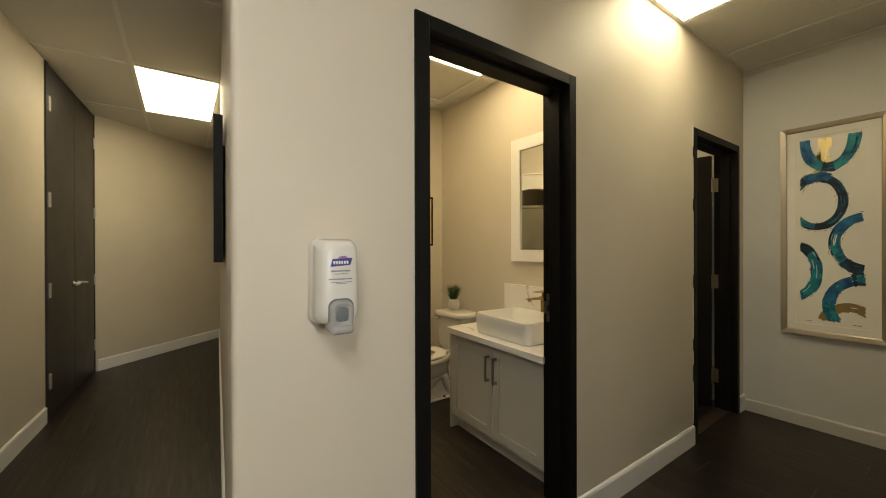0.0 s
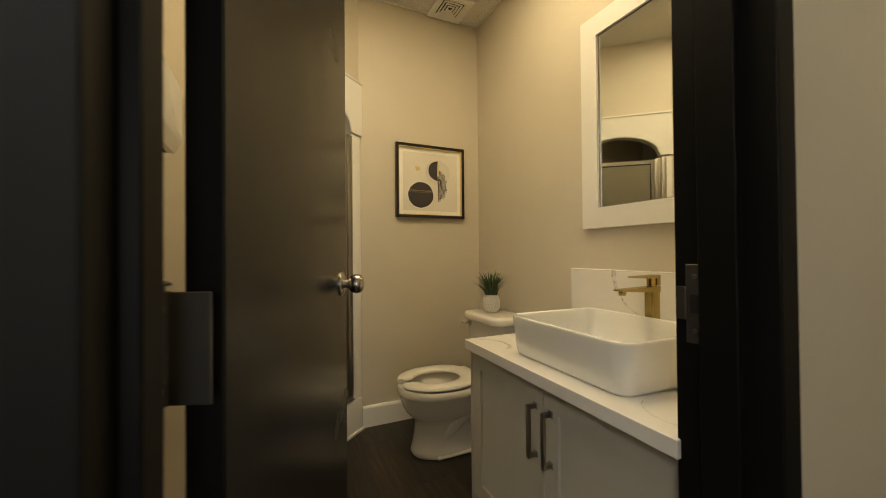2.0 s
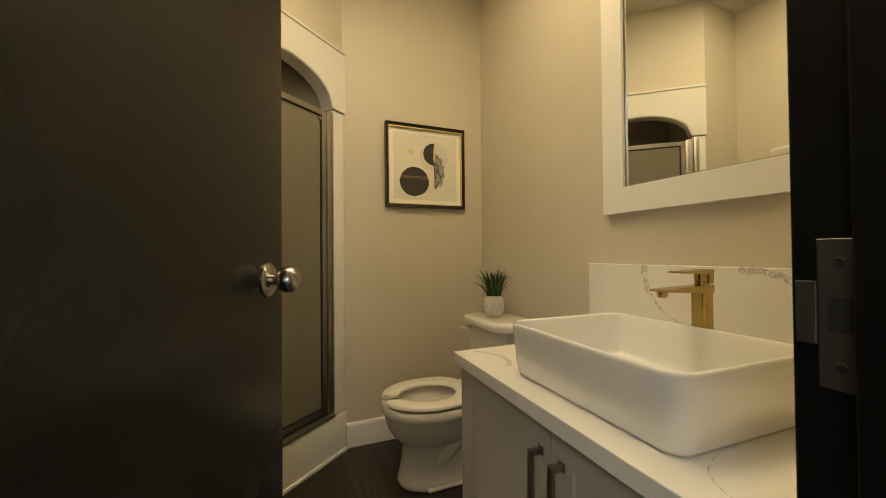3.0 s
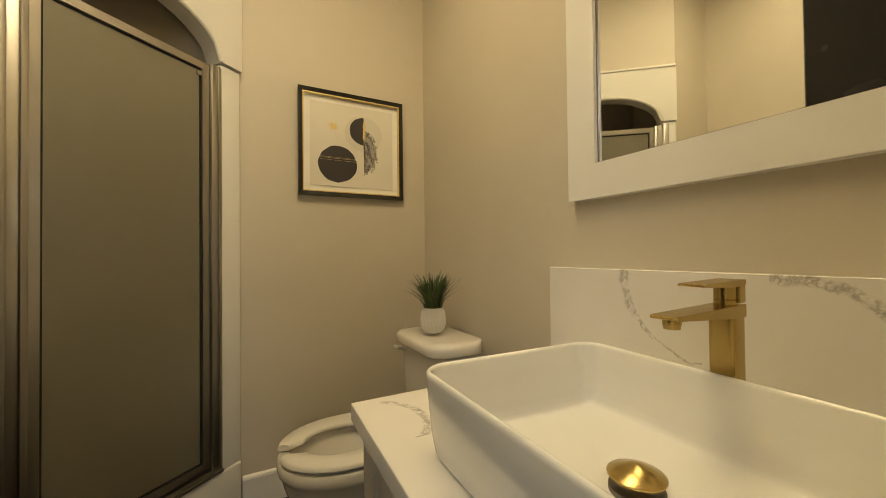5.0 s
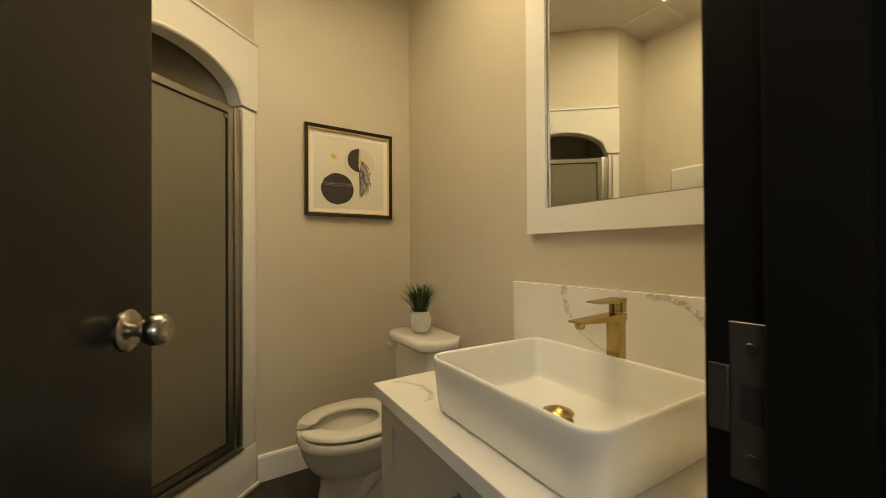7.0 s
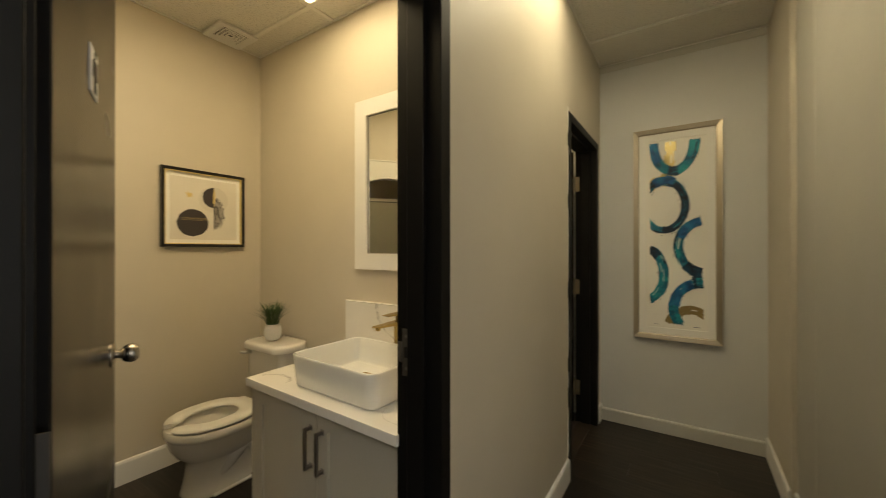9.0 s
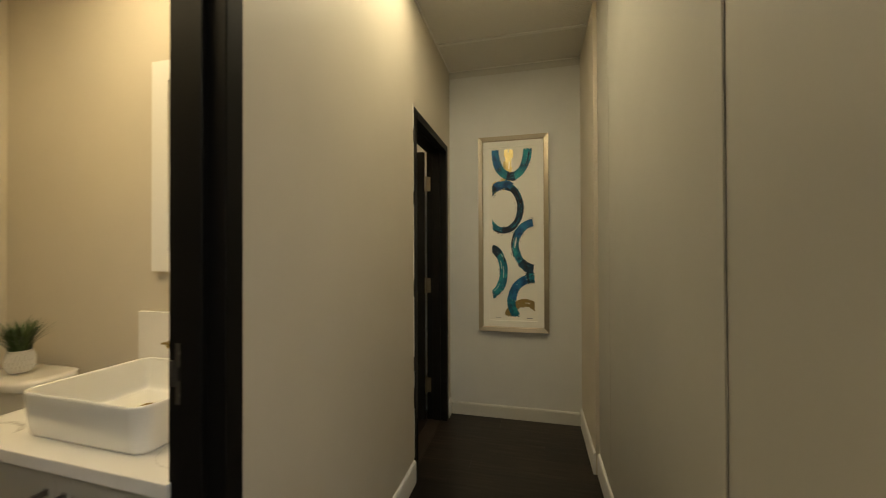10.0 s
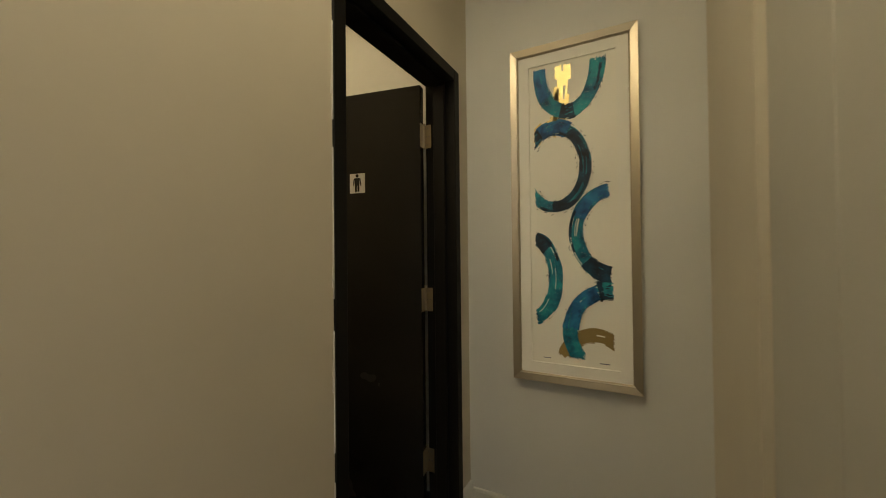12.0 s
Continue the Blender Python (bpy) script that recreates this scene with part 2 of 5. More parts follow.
def tube(bm, pts, r, n=10):
    pts = [Vector(p) for p in pts]
    rings = []
    for i, p in enumerate(pts):
        d = (pts[min(i + 1, len(pts) - 1)] - pts[max(i - 1, 0)]).normalized()
        u = d.orthogonal().normalized() if i == 0 else (u - d * u.dot(d)).normalized()
        w = d.cross(u)
        rings.append([p + r * (math.cos(2 * math.pi * k / n) * u + math.sin(2 * math.pi * k / n) * w) for k in range(n)])
    loft(bm, rings)
    return bm


def part(name, bm, mat, parent=None, label="", smooth=False, angle=35):
    """Links a bmesh as one mesh object, under a thing or a part where one is given."""
    bmesh.ops.recalc_face_normals(bm, faces=bm.faces)
    me = bpy.data.meshes.new(name)
    bm.to_mesh(me)
    bm.free()
    for one in (mat if isinstance(mat, (list, tuple)) else [mat]):
        me.materials.append(one)
    if smooth:
        me.polygons.foreach_set("use_smooth", [True] * len(me.polygons))
        me.set_sharp_from_angle(angle=radians(angle))
    ob = new(name, me)
    if parent:
        ob.parent = parent
    if label:
        tagged(ob, label)
    return ob


def thing(name, place, label, category, group="", kind=""):
    """An empty at a thing's base; its parts are built in its own axes."""
    e = new(name)
    e.empty_display_size = 0.1
    e.matrix_basis = place if isinstance(place, Matrix) else Matrix.Translation(place)
    return tagged(e, label, category, group, kind)


def structure(name, bm, mat, label, category):
    return tagged(part(name, bm, mat), label, category, kind="structure")


def frame_bars(bm, u0, u1, v0, v1, w, d0, d1, put, lip=0.0):
    """Four mitred bars round a rectangle; put(u, v, d) gives the place. lip: how much the inner edge lies deeper."""
    o = [(u0, v0), (u1, v0), (u1, v1), (u0, v1)]
    i = [(u0 + w, v0 + w), (u1 - w, v0 + w), (u1 - w, v1 - w), (u0 + w, v1 - w)]
    for k in range(4):
        j = (k + 1) % 4
        back = [bm.verts.new(put(*p, d0)) for p in (o[k], o[j], i[j], i[k])]
        front = [bm.verts.new(put(*p, d)) for p, d in ((o[k], d1), (o[j], d1), (i[j], d1 - lip), (i[k], d1 - lip))]
        bm.faces.new(back[::-1])
        bm.faces.new(front)
        for a, b in ((0, 1), (2, 3)):
            bm.faces.new((back[a], back[b], front[b], front[a]))
    bmesh.ops.remove_doubles(bm, verts=bm.verts, dist=1e-6)
    return bm

# ---- setting: walls ----
def wall_with_openings(bm, x0, x1, y0, y1, top, holes):
    """Wall along x with door-high holes."""
    at = x0
    for a, b, h in holes:
        box(bm, at, a, y0, y1, 0, top)
        box(bm, a, b, y0, y1, h, top)
        at = b
    box(bm, at, x1, y0, y1, 0, top)
    return bm


CORNER_X = 0.137                            # outermost face of the wall's free end
DOORWALL_X0 = CORNER_X + 0.018
HALL_LEAN = 0.066                           # how far the hall's near wall leans aside for each metre
bm = wall_with_openings(bmesh.new(), DOORWALL_X0, END_X, DOORWALL_Y0, DOORWALL_Y1, 2.9,
                        [(DOOR1[0] - 0.03, DOOR1[1] + 0.03, DOOR_H + 0.03), (DOOR2[0] - 0.03, DOOR2[1] + 0.03, DOOR_H + 0.03)])
structure("wall_doors", bm, wall_paint, "greige painted drywall wall with two black door frames", "wall")

# the free end of that wall, with a rounded corner bead, and the face along the hall
r = 0.018
corner = [(CORNER_X + r - r * math.cos(radians(a)), DOORWALL_Y0 + r - r * math.sin(radians(a))) for a in range(0, 91, 15)]
outline = [(DOORWALL_X0, DOORWALL_Y0), (DOORWALL_X0 + 0.05, 1.32), (CORNER_X + HALL_LEAN * 5.55 + 0.06, 6.70), (CORNER_X + HALL_LEAN * 5.55, 6.70)] + corner
structure("wall_hall_side", prism(bmesh.new(), outline, 0, 2.9), wall_paint, "pale greige wall end with a rounded drywall corner", "wall")

structure("wall_end", new_box(END_X, END_X + 0.12, -0.2, 3.3, 0, 2.9), end_paint, "cool grey painted wall at the corridor's end", "wall")
structure("wall_vanity", new_box(VAN_X, VAN_X + 0.12, DOORWALL_Y1, 3.3, 0, 2.9), wall_paint, "greige painted wall behind vanity and toilet", "wall")
structure("wall_back", new_box(BATH_X - 0.1, VAN_X, BACK_Y, BACK_Y + 0.12, 0, 2.9), wall_paint, "greige painted washroom wall behind the toilet", "wall")
structure("wall_bath_side", new_box(BATH_X - 0.05, BATH_X, DOORWALL_Y1, BACK_Y, 0, 2.9), wall_paint, "greige painted washroom side wall", "wall")
structure("wall_wc_back", new_box(VAN_X + 0.12, END_X, 2.9, 3.0, 0, 2.9), wall_paint, "greige painted wall of the neighbouring washroom", "wall")

# corridor's other side: a short painted stretch, then pale partition panels set a little back
structure("wall_corridor", new_box(3.19, END_X, 0.0, CORR_Y, 0, 2.9), wall_paint, "greige painted corridor wall", "wall")
PANEL_Y = CORR_Y - 0.022
structure("wall_partition", new_box(0.95, 3.19, 0.0, PANEL_Y - 0.012, 0, 2.9), panel_paint, "pale grey partition wall", "wall")
structure("wall_lobby_side", new_box(0.95, 1.07, -3.0, 0.0, 0, 2.9), wall_paint, "greige painted lobby wall", "wall")
WIN = (0.10, 0.90, 0.80, 2.10)
bm = bmesh.new()
box(bm, -1.4, WIN[0], -3.12, -3.0, 0, 2.9)
box(bm, WIN[1], 1.07, -3.12, -3.0, 0, 2.9)
box(bm, WIN[0], WIN[1], -3.12, -3.0, 0, WIN[2])
box(bm, WIN[0], WIN[1], -3.12, -3.0, WIN[3], 2.9)
structure("wall_lobby_back", bm, wall_paint, "greige painted lobby back wall", "wall")
win = thing("window_1", (WIN[0], -3.05, WIN[2]), "plain white-framed window in the lobby wall", "window", kind="structure")
part("window_frame", frame_bars(bmesh.new(), 0.002, WIN[1] - WIN[0] - 0.002, 0.002, WIN[3] - WIN[2] - 0.002, 0.04, -0.03, 0.03, lambda u, v, h: (u, h, v)), trim_paint, win)

HALL_X = -1.25                              # outermost reach of the hall
HALL_A, HALL_B = Vector((-1.237, -3.0)), Vector((-0.751, 5.53))
hall_dir = (HALL_B - HALL_A).normalized()
CLOSET_W = 1.362
CLOSET_A = HALL_B - hall_dir * CLOSET_W
FAR_B = Vector((1.62, 7.57))


def hall_stretch(bm, y0, y1, z0, z1):
    """A piece of the hall's long wall between two y, from z0 to z1."""
    xa, xb = (HALL_A.x + (y - HALL_A.y) * hall_dir.x / hall_dir.y for y in (y0, y1))
    return prism(bm, [(xa, y0), (xb, y1), (xb - 0.12, y1), (xa - 0.12, y0)], z0, z1)


structure("wall_hall", hall_stretch(bmesh.new(), HALL_A.y, CLOSET_A.y, 0, 2.9), wall_paint, "greige painted hall wall", "wall")
structure("wall_closet_back", new_box(-1.5, -1.0, CLOSET_A.y - 0.2, HALL_B.y + 0.2, 0, 2.9), wall_paint, "plain wall behind the closet doors", "wall")
structure("wall_hall_far", prism(bmesh.new(), [(HALL_B.x, HALL_B.y), (FAR_B.x, FAR_B.y), (FAR_B.x, FAR_B.y + 0.15), (HALL_B.x - 0.12, HALL_B.y + 0.12), (HALL_B.x - 0.12, HALL_B.y)], 0, 2.9),
          wall_paint, "greige painted hall wall running at an angle", "wall")

# shower front: a boxed-in wall running at an angle over the unit, and its return
SH_A, SH_B = Vector((1.333, BACK_Y, 0)), Vector((0.778, 2.626, 0))
sh_dir = (SH_B - SH_A).normalized()
sh_len = (SH_B - SH_A).length
sh_in = Vector((-sh_dir.y, sh_dir.x, 0))
if sh_in.y < 0:
    sh_in = -sh_in
UNIT_TOP = 2.158
bm = bmesh.new()
q = SH_A + sh_in * 0.11 + sh_dir * 0.05
w = SH_B + sh_in * 0.11
prism(bm, [(SH_A.x, SH_A.y), (SH_B.x, SH_B.y), (w.x, w.y), (q.x, q.y)], UNIT_TOP, 2.9)
structure("wall_shower_front", bm, wall_paint, "greige painted wall running at an angle above the shower", "wall")
structure("wall_shower_return", new_box(BATH_X, SH_B.x - 0.003, SH_B.y, SH_B.y + 0.09, 0, 2.9), wall_paint, "greige painted return beside the shower", "wall")

# ---- setting: floor and ceilings ----
structure("floor", new_box(-1.6, END_X, -3.1, 7.6, -0.12, -0.006), dark_gap, "dark wood plank floor with fine joints", "floor")
structure("floor_bath", new_box(BATH_X - 0.05, VAN_X + 0.05, DOORWALL_Y0 + 0.02, BACK_Y + 0.05, -0.004, BATH_Z - 0.006), dark_gap, "dark wood plank washroom floor with fine joints", "floor")


def ceiling(name, x0, x1, y0, y1, z, xs, ys, holes, label):
    """Lay-in tiles with a sagging reveal between flat grid bars; holes: (x0, x1, y0, y1) left for luminaires."""
    bm = bmesh.new()
    xs, ys = [x0, *xs, x1], [y0, *ys, y1]
    g = 0.012
    for a, b in zip(xs, xs[1:]):
        for c, d in zip(ys, ys[1:]):
            if any(h[0] - 0.03 < (a + b) / 2 < h[1] + 0.03 and h[2] - 0.03 < (c + d) / 2 < h[3] + 0.03 for h in holes):
                continue
            box(bm, a + g - 0.004, b - g + 0.004, c + g - 0.004, d - g + 0.004, z + 0.008, z + 0.022)
    first = len(bm.faces)
    for a in xs:
        box(bm, max(a - g, x0), min(a + g, x1), y0, y1, z, z + 0.03)
    for c in ys:
        for a, b in zip(xs, xs[1:]):
            box(bm, a + g if a > x0 else a, b - g if b < x1 else b, max(c - g, y0), min(c + g, y1), z + 0.0005, z + 0.03)
    for i, f in enumerate(bm.faces):
        f.material_index = 1 if i >= first else 0
    # unseen lid over the tiles, added so that no light enters through gaps
    box(bm, x0, x1, y0, y1, z + 0.12, z + 0.14)
    return structure(name, bm, [ceiling_tile, grid_metal], label, "ceiling")


def luminaire(x0, x1, y0, y1, z, colour, strength, group):
    t = thing("ceiling_light", ((x0 + x1) / 2, (y0 + y1) / 2, z), "flat white recessed troffer light, switched on", "ceiling light", group)
    w, d = (x1 - x0) / 2, (y1 - y0) / 2
    part("frame", frame_bars(bmesh.new(), -w + 0.003, w - 0.003, -d + 0.003, d - 0.003, 0.014, 0.06, 0.001, lambda u, v, h: (u, v, h)), grid_metal, t)
    part("diffuser", new_box(-w + 0.016, w - 0.016, -d + 0.016, d - 0.016, 0.006, 0.012), diffuser("lit diffuser", colour, strength), t, "glowing white diffuser")
    part("housing", new_box(-w + 0.004, w - 0.004, -d + 0.004, d - 0.004, 0.064, 0.10), grid_metal, t)
    return t


L_CORR = (2.08, 2.69, 0.53, 1.14)
L_HALL = (-0.29, 0.32, 3.86, 5.08)
# the lobby's light is unseen, added to brighten the sanitizer wall
L_LOBBY_FILL = (-0.81, -0.20, -1.13, 0.09)
L_BATH = (0.774, 1.994, 1.718, 2.328)
L_WC = (2.75, 3.36, 1.75, 2.36)
ceiling("ceiling_corridor_end", 2.702, END_X, 0.09, DOORWALL_Y0, CEIL, [3.41], [], [], "mineral fibre tile ceiling with a white grid")
ceiling("ceiling_corridor", 0.41, 2.702, 0.09, DOORWALL_Y0, CEIL, [0.86, 1.47, 2.08], [0.53], [L_CORR], "mineral fibre tile ceiling with a white grid")
ceiling("ceiling_lobby", HALL_X, 0.97, -3.0, 0.09, CEIL, [-0.81, -0.20, 0.41], [-2.35, -1.13], [L_LOBBY_FILL], "mineral fibre tile ceiling with a white grid")
ceiling("ceiling_passage", HALL_X, 0.41, 0.09, 1.31, CEIL, [-0.20], [0.70], [], "mineral fibre tile ceiling with a white grid")
ceiling("ceiling_hall", HALL_X, 1.5, 1.31, 7.55, CEIL, [-0.90, -0.29, 0.32, 0.93], [2.64, 3.86, 5.08, 6.30], [L_HALL], "mineral fibre tile ceiling with a white grid")
ceiling("ceiling_bath", BATH_X, VAN_X - 0.003, DOORWALL_Y1, BACK_Y - 0.005, CEIL_BATH, [0.774, 1.384, 1.994], [1.718, 2.328], [L_BATH], "mineral fibre tile ceiling with a white grid")
ceiling("ceiling_wc", VAN_X + 0.12, END_X, DOORWALL_Y1, 2.9, CEIL, [2.75, 3.36], [1.75, 2.36], [L_WC], "mineral fibre tile ceiling with a white grid")
# unseen slab, added to keep world light out of the rooms
structure("light_blocker", new_box(-1.7, 4.1, -3.3, 7.7, 2.96, 3.0), grid_metal, "unseen slab added above the ceilings to shut out light", "ceiling")
LIGHTS = "recessed ceiling lights"
luminaire(*L_CORR, CEIL, PALE, GLOW_CORR, LIGHTS)
luminaire(*L_HALL, CEIL, PALE, GLOW_HALL, LIGHTS)
# added fill from above, built like the other luminaires but never in view
luminaire(*L_LOBBY_FILL, CEIL, COOL, GLOW_LOBBY_FILL, LIGHTS)
luminaire(*L_BATH, CEIL_BATH, WARM, GLOW_BATH, LIGHTS)
luminaire(*L_WC, CEIL, WARM, GLOW_WC, LIGHTS)


# ---- setting: baseboards ----
def baseboard(a, b, side, z=0.0, k=1.0):
    """Board from a to b, standing out to the side (a unit vector) of a wall."""
    a, b, s = Vector((*a, z)), Vector((*b, z)), Vector((*side, 0))
    bm = bmesh.new()
    prof = [(0, 0), (0.014, 0), (0.014, 0.112), (0.010, 0.122), (0.004, 0.127), (0, 0.127)]
    loft(bm, [[p + s * d + Vector((0, 0, h * k)) for d, h in prof] for p in (a, b)])
    return structure("baseboard", bm, trim_paint if k == 1.0 else trim_paint_dull, "white painted baseboard" if k == 1.0 else "low greige painted baseboard", "baseboard")


Y0, Y1 = DOORWALL_Y0, DOORWALL_Y1
hs = Vector((HALL_LEAN, 1.0)).normalized()
baseboard(Vector((CORNER_X, Y0 + 0.018)) + hs * 0.004, Vector((CORNER_X, Y0 + 0.018)) + hs * 5.4, (-hs.y, hs.x))
baseboard((DOORWALL_X0, Y0), (DOOR1[0] - 0.062, Y0), (0, -1))
baseboard((DOOR1[1] + 0.052, Y0), (DOOR2[0] - 0.052, Y0), (0, -1))
baseboard((DOOR2[1] + 0.052, Y0), (END_X, Y0), (0, -1))
baseboard((END_X, Y0 - 0.014), (END_X, CORR_Y + 0.014), (-1, 0), 0, 0.76)
baseboard((END_X, CORR_Y), (3.19, CORR_Y), (0, 1))
baseboard((3.186, PANEL_Y), (1.0, PANEL_Y), (0, 1))
baseboard(HALL_A, CLOSET_A - hall_dir * 0.045, (hall_dir.y, -hall_dir.x))
far_a, far_b = HALL_B, FAR_B
fd = (far_b - far_a).normalized()
baseboard(far_a + fd * 0.03, far_b - fd * 0.2, (fd.y, -fd.x))
baseboard((SH_A.x + 0.012, BACK_Y), (VAN_X, BACK_Y), (0, -1), BATH_Z)
baseboard((VAN_X, BACK_Y - 0.014), (VAN_X, 2.2), (-1, 0), BATH_Z)
baseboard((BATH_X, Y1 + 0.02), (BATH_X, SH_B.y), (1, 0), BATH_Z)

# narrow wall moulding under the ceiling at the corridor's end
structure("trim", new_box(END_X - 0.007, END_X, CORR_Y, Y0, CEIL - 0.052, CEIL, bevel=0.002, seg=1), trim_paint_dull, "flat painted moulding strip under the ceiling", "trim")

# partition panels with cover strips over their joints
PANEL_STOPS = [3.19, 2.86, 1.70, 1.0]
for x1, x0 in zip(PANEL_STOPS, PANEL_STOPS[1:]):
    p = part("panel", new_box(x0 + 0.002, x1 - 0.002, PANEL_Y - 0.012, PANEL_Y, 0.0, CEIL, bevel=0.002, seg=1), panel_paint, bpy.data.objects["wall_partition"])
for x in PANEL_STOPS[2:-1]:
    part("cover_strip", new_box(x - 0.022, x + 0.022, PANEL_Y, PANEL_Y + 0.006, 0.13, CEIL, bevel=0.0025), panel_paint, bpy.data.objects["wall_partition"])


# ---- doors ----
def steel_frame(owner, x0, x1, top, left=0.05):
    """Wrap-round steel frame: faces stand 8 mm off the wall, with a stop in the middle."""
    f0, f1 = Y0 - 0.009, Y1 + 0.009
    w = 0.05
    bm = bmesh.new()
    for a, b in ((x0 - left, x0), (x1, x1 + w)):
        box(bm, a, b, f0, f1, 0, top + w, bevel=0.003, seg=2)
    box(bm, x0, x1, f0, f1, top, top + w, bevel=0.003, seg=2)
    part("frame", bm, frame_paint, owner)
    bm = bmesh.new()
    s0, s1 = f0 + 0.05, f1 - 0.05
    for a, b in ((x0, x0 + 0.016), (x1 - 0.016, x1)):
        box(bm, a, b, s0, s1, 0, top, bevel=0.002, seg=1)
    box(bm, x0 + 0.016, x1 - 0.016, s0, s1, top - 0.016, top, bevel=0.002, seg=1)
    part("stop", bm, frame_paint, owner)


def figure_sign(owner, x, z, side, thick_y):
    """Small white restroom sign with a plain black standing figure."""
    s = part("sign", new_box(x - 0.043, x + 0.043, min(thick_y, thick_y + side * 0.003), max(thick_y, thick_y + side * 0.003), z - 0.050, z + 0.050, bevel=0.001, seg=1), label_white, owner, "small white restroom sign with black symbol")
    y0, y1 = sorted((thick_y + side * 0.0035, thick_y + side * 0.005))
    bm = bmesh.new()
    box(bm, x - 0.013, x + 0.013, y0, y1, z - 0.012, z + 0.026)
    box(bm, x - 0.012, x - 0.002, y0, y1, z - 0.043, z - 0.012)
    box(bm, x + 0.002, x + 0.012, y0, y1, z - 0.043, z - 0.012)
    for k in (-1, 1):
        loft(bm, [[(x + k * 0.013, y, z + 0.026), (x + k * 0.019, y, z + 0.024), (x + k * 0.024, y, z - 0.012), (x + k * 0.019, y, z - 0.012)] for y in (y0, y1)])
    lathe(bm, [(0.0085, 0), (0.0085, y1 - y0)], 16, pose(x, y0, z + 0.038, -90))
    part("symbol", bm, black_plastic, s)


def swing_door(name, hinge_at, angle, width, knob_side_z, label, flip):
    """Slab door whose hinge edge stands at hinge_at; the slab runs along its own x, corridor face at -y (flip +1) or +y (flip -1)."""
    d = thing(name, pose(hinge_at[0], hinge_at[1], 0, 0, 0, angle), label, "door", kind="structure")
    y0, y1 = (-0.044, 0.0) if flip > 0 else (0.0, 0.044)
    leaf = part("leaf", new_box(0.034 if flip > 0 else 0.005, width, y0, y1, (BATH_Z if flip > 0 else 0) + 0.012, DOOR_H - 0.006, bevel=0.0025, seg=1), black_paint, d, "black satin painted flush slab")
    face = y0 if flip > 0 else y1
    side = -1 if flip > 0 else 1
    for s, f in ((side, face), (-side, y1 if flip > 0 else y0)):
        m = pose(width - 0.073, f, knob_side_z, 90 if s < 0 else -90)
        k = part("door_knob", lathe(bmesh.new(), [(0.011, 0.004), (0.011, 0.014), (0.013, 0.020), (0.022, 0.027), (0.0262, 0.036), (0.0270, 0.043), (0.0248, 0.053), (0.018, 0.060), (0.008, 0.062)], 32, m), nickel, leaf, "satin nickel knob", smooth=True)
        part("rose", lathe(bmesh.new(), [(0.034, 0), (0.034, 0.003), (0.030, 0.007), (0.014, 0.010)], 32, m), nickel, leaf, smooth=True)
    part("latch_plate", new_box(width, width + 0.0015, (y0 + y1) / 2 - 0.012, (y0 + y1) / 2 + 0.012, knob_side_z - 0.028, knob_side_z + 0.028), nickel, leaf)
    figure_sign(leaf, 0.35 if flip < 0 else 0.36, 1.637 if flip < 0 else 1.720, side, face)
    return d, leaf


HINGE_Z = (0.27, 1.035, 1.85)
f1 = thing("door_frame_1", (0, 0, 0), "black painted steel door frame, scuffed at its edges", "door frame", kind="structure")
steel_frame(f1, *DOOR1, DOOR_H, 0.060)
f2 = thing("door_frame_2", (0, 0, 0), "black painted steel door frame with ragged white caulk", "door frame", kind="structure")
steel_frame(f2, *DOOR2, DOOR_H)
LEAF1 = (DOOR1[0] + 0.001, Y1 + 0.024)
LEAF2 = (DOOR2[1] - 0.001, Y1 + 0.016)
swing_door("door_1", LEAF1, 69.0, 0.735, 1.045, "black flush door standing open into the washroom", 1)
swing_door("door_2", LEAF2, 100.0, 0.735, 1.06, "black flush door standing open into the next washroom", -1)


def butt_hinge(owner, x, y, z, out, swing, mat):
    """Three-knuckle hinge: one leaf on the jamb, one on the door edge."""
    h = part("hinge", lathe(bmesh.new(), [(0.006, -0.058), (0.0092, -0.056), (0.0092, -0.0345), (0.0080, -0.034), (0.0080, -0.0335), (0.0092, -0.033), (0.0092, -0.0115), (0.0080, -0.011), (0.0080, -0.0105), (0.0092, -0.010), (0.0092, 0.0115), (0.0080, 0.012), (0.0080, 0.0125), (0.0092, 0.013), (0.0092, 0.0345), (0.0080, 0.035), (0.0080, 0.0355), (0.0092, 0.036), (0.0092, 0.057), (0.004, 0.058), (0.004, 0.062), (0.0095, 0.0635), (0.0095, 0.066), (0.005, 0.068)], 16, pose(x, y, z)), mat, owner, "worn satin steel hinge", smooth=True)
    part("jamb_leaf", new_box(min(x, x + out * 0.003), max(x, x + out * 0.003), y - 0.042, y - 0.004, z - 0.057, z + 0.057, bevel=0.001, seg=1), mat, h)
    bm = new_box(0.004, 0.050, -0.0015, 0.0015, -0.057, 0.057, bevel=0.001, seg=1)
    bmesh.ops.transform(bm, matrix=pose(x, y, z, 0, 0, swing), verts=bm.verts)
    part("door_leaf", bm, mat, h)
    bm = bmesh.new()
    for dz in (-0.041, 0, 0.041):
        for dy in (-0.015, -0.031):
            lathe(bm, [(0.004, 0), (0.003, 0.0015)], 8, pose(x + out * 0.003, y + dy + (0.006 if dz else 0), z + dz, 0, 90 * out))
    part("screws", bm, pewter, h)


worn_brass = brushed("worn hinge steel", (0.42, 0.36, 0.26), 0.38)
for z in HINGE_Z:
    butt_hinge(f1, DOOR1[0], Y1 + 0.020, z, 1, 69 - 90, steel_dark)
    butt_hinge(f2, DOOR2[1], Y1 + 0.020, z + (0.016 if z == 1.035 else 0), -1, 190, worn_brass)

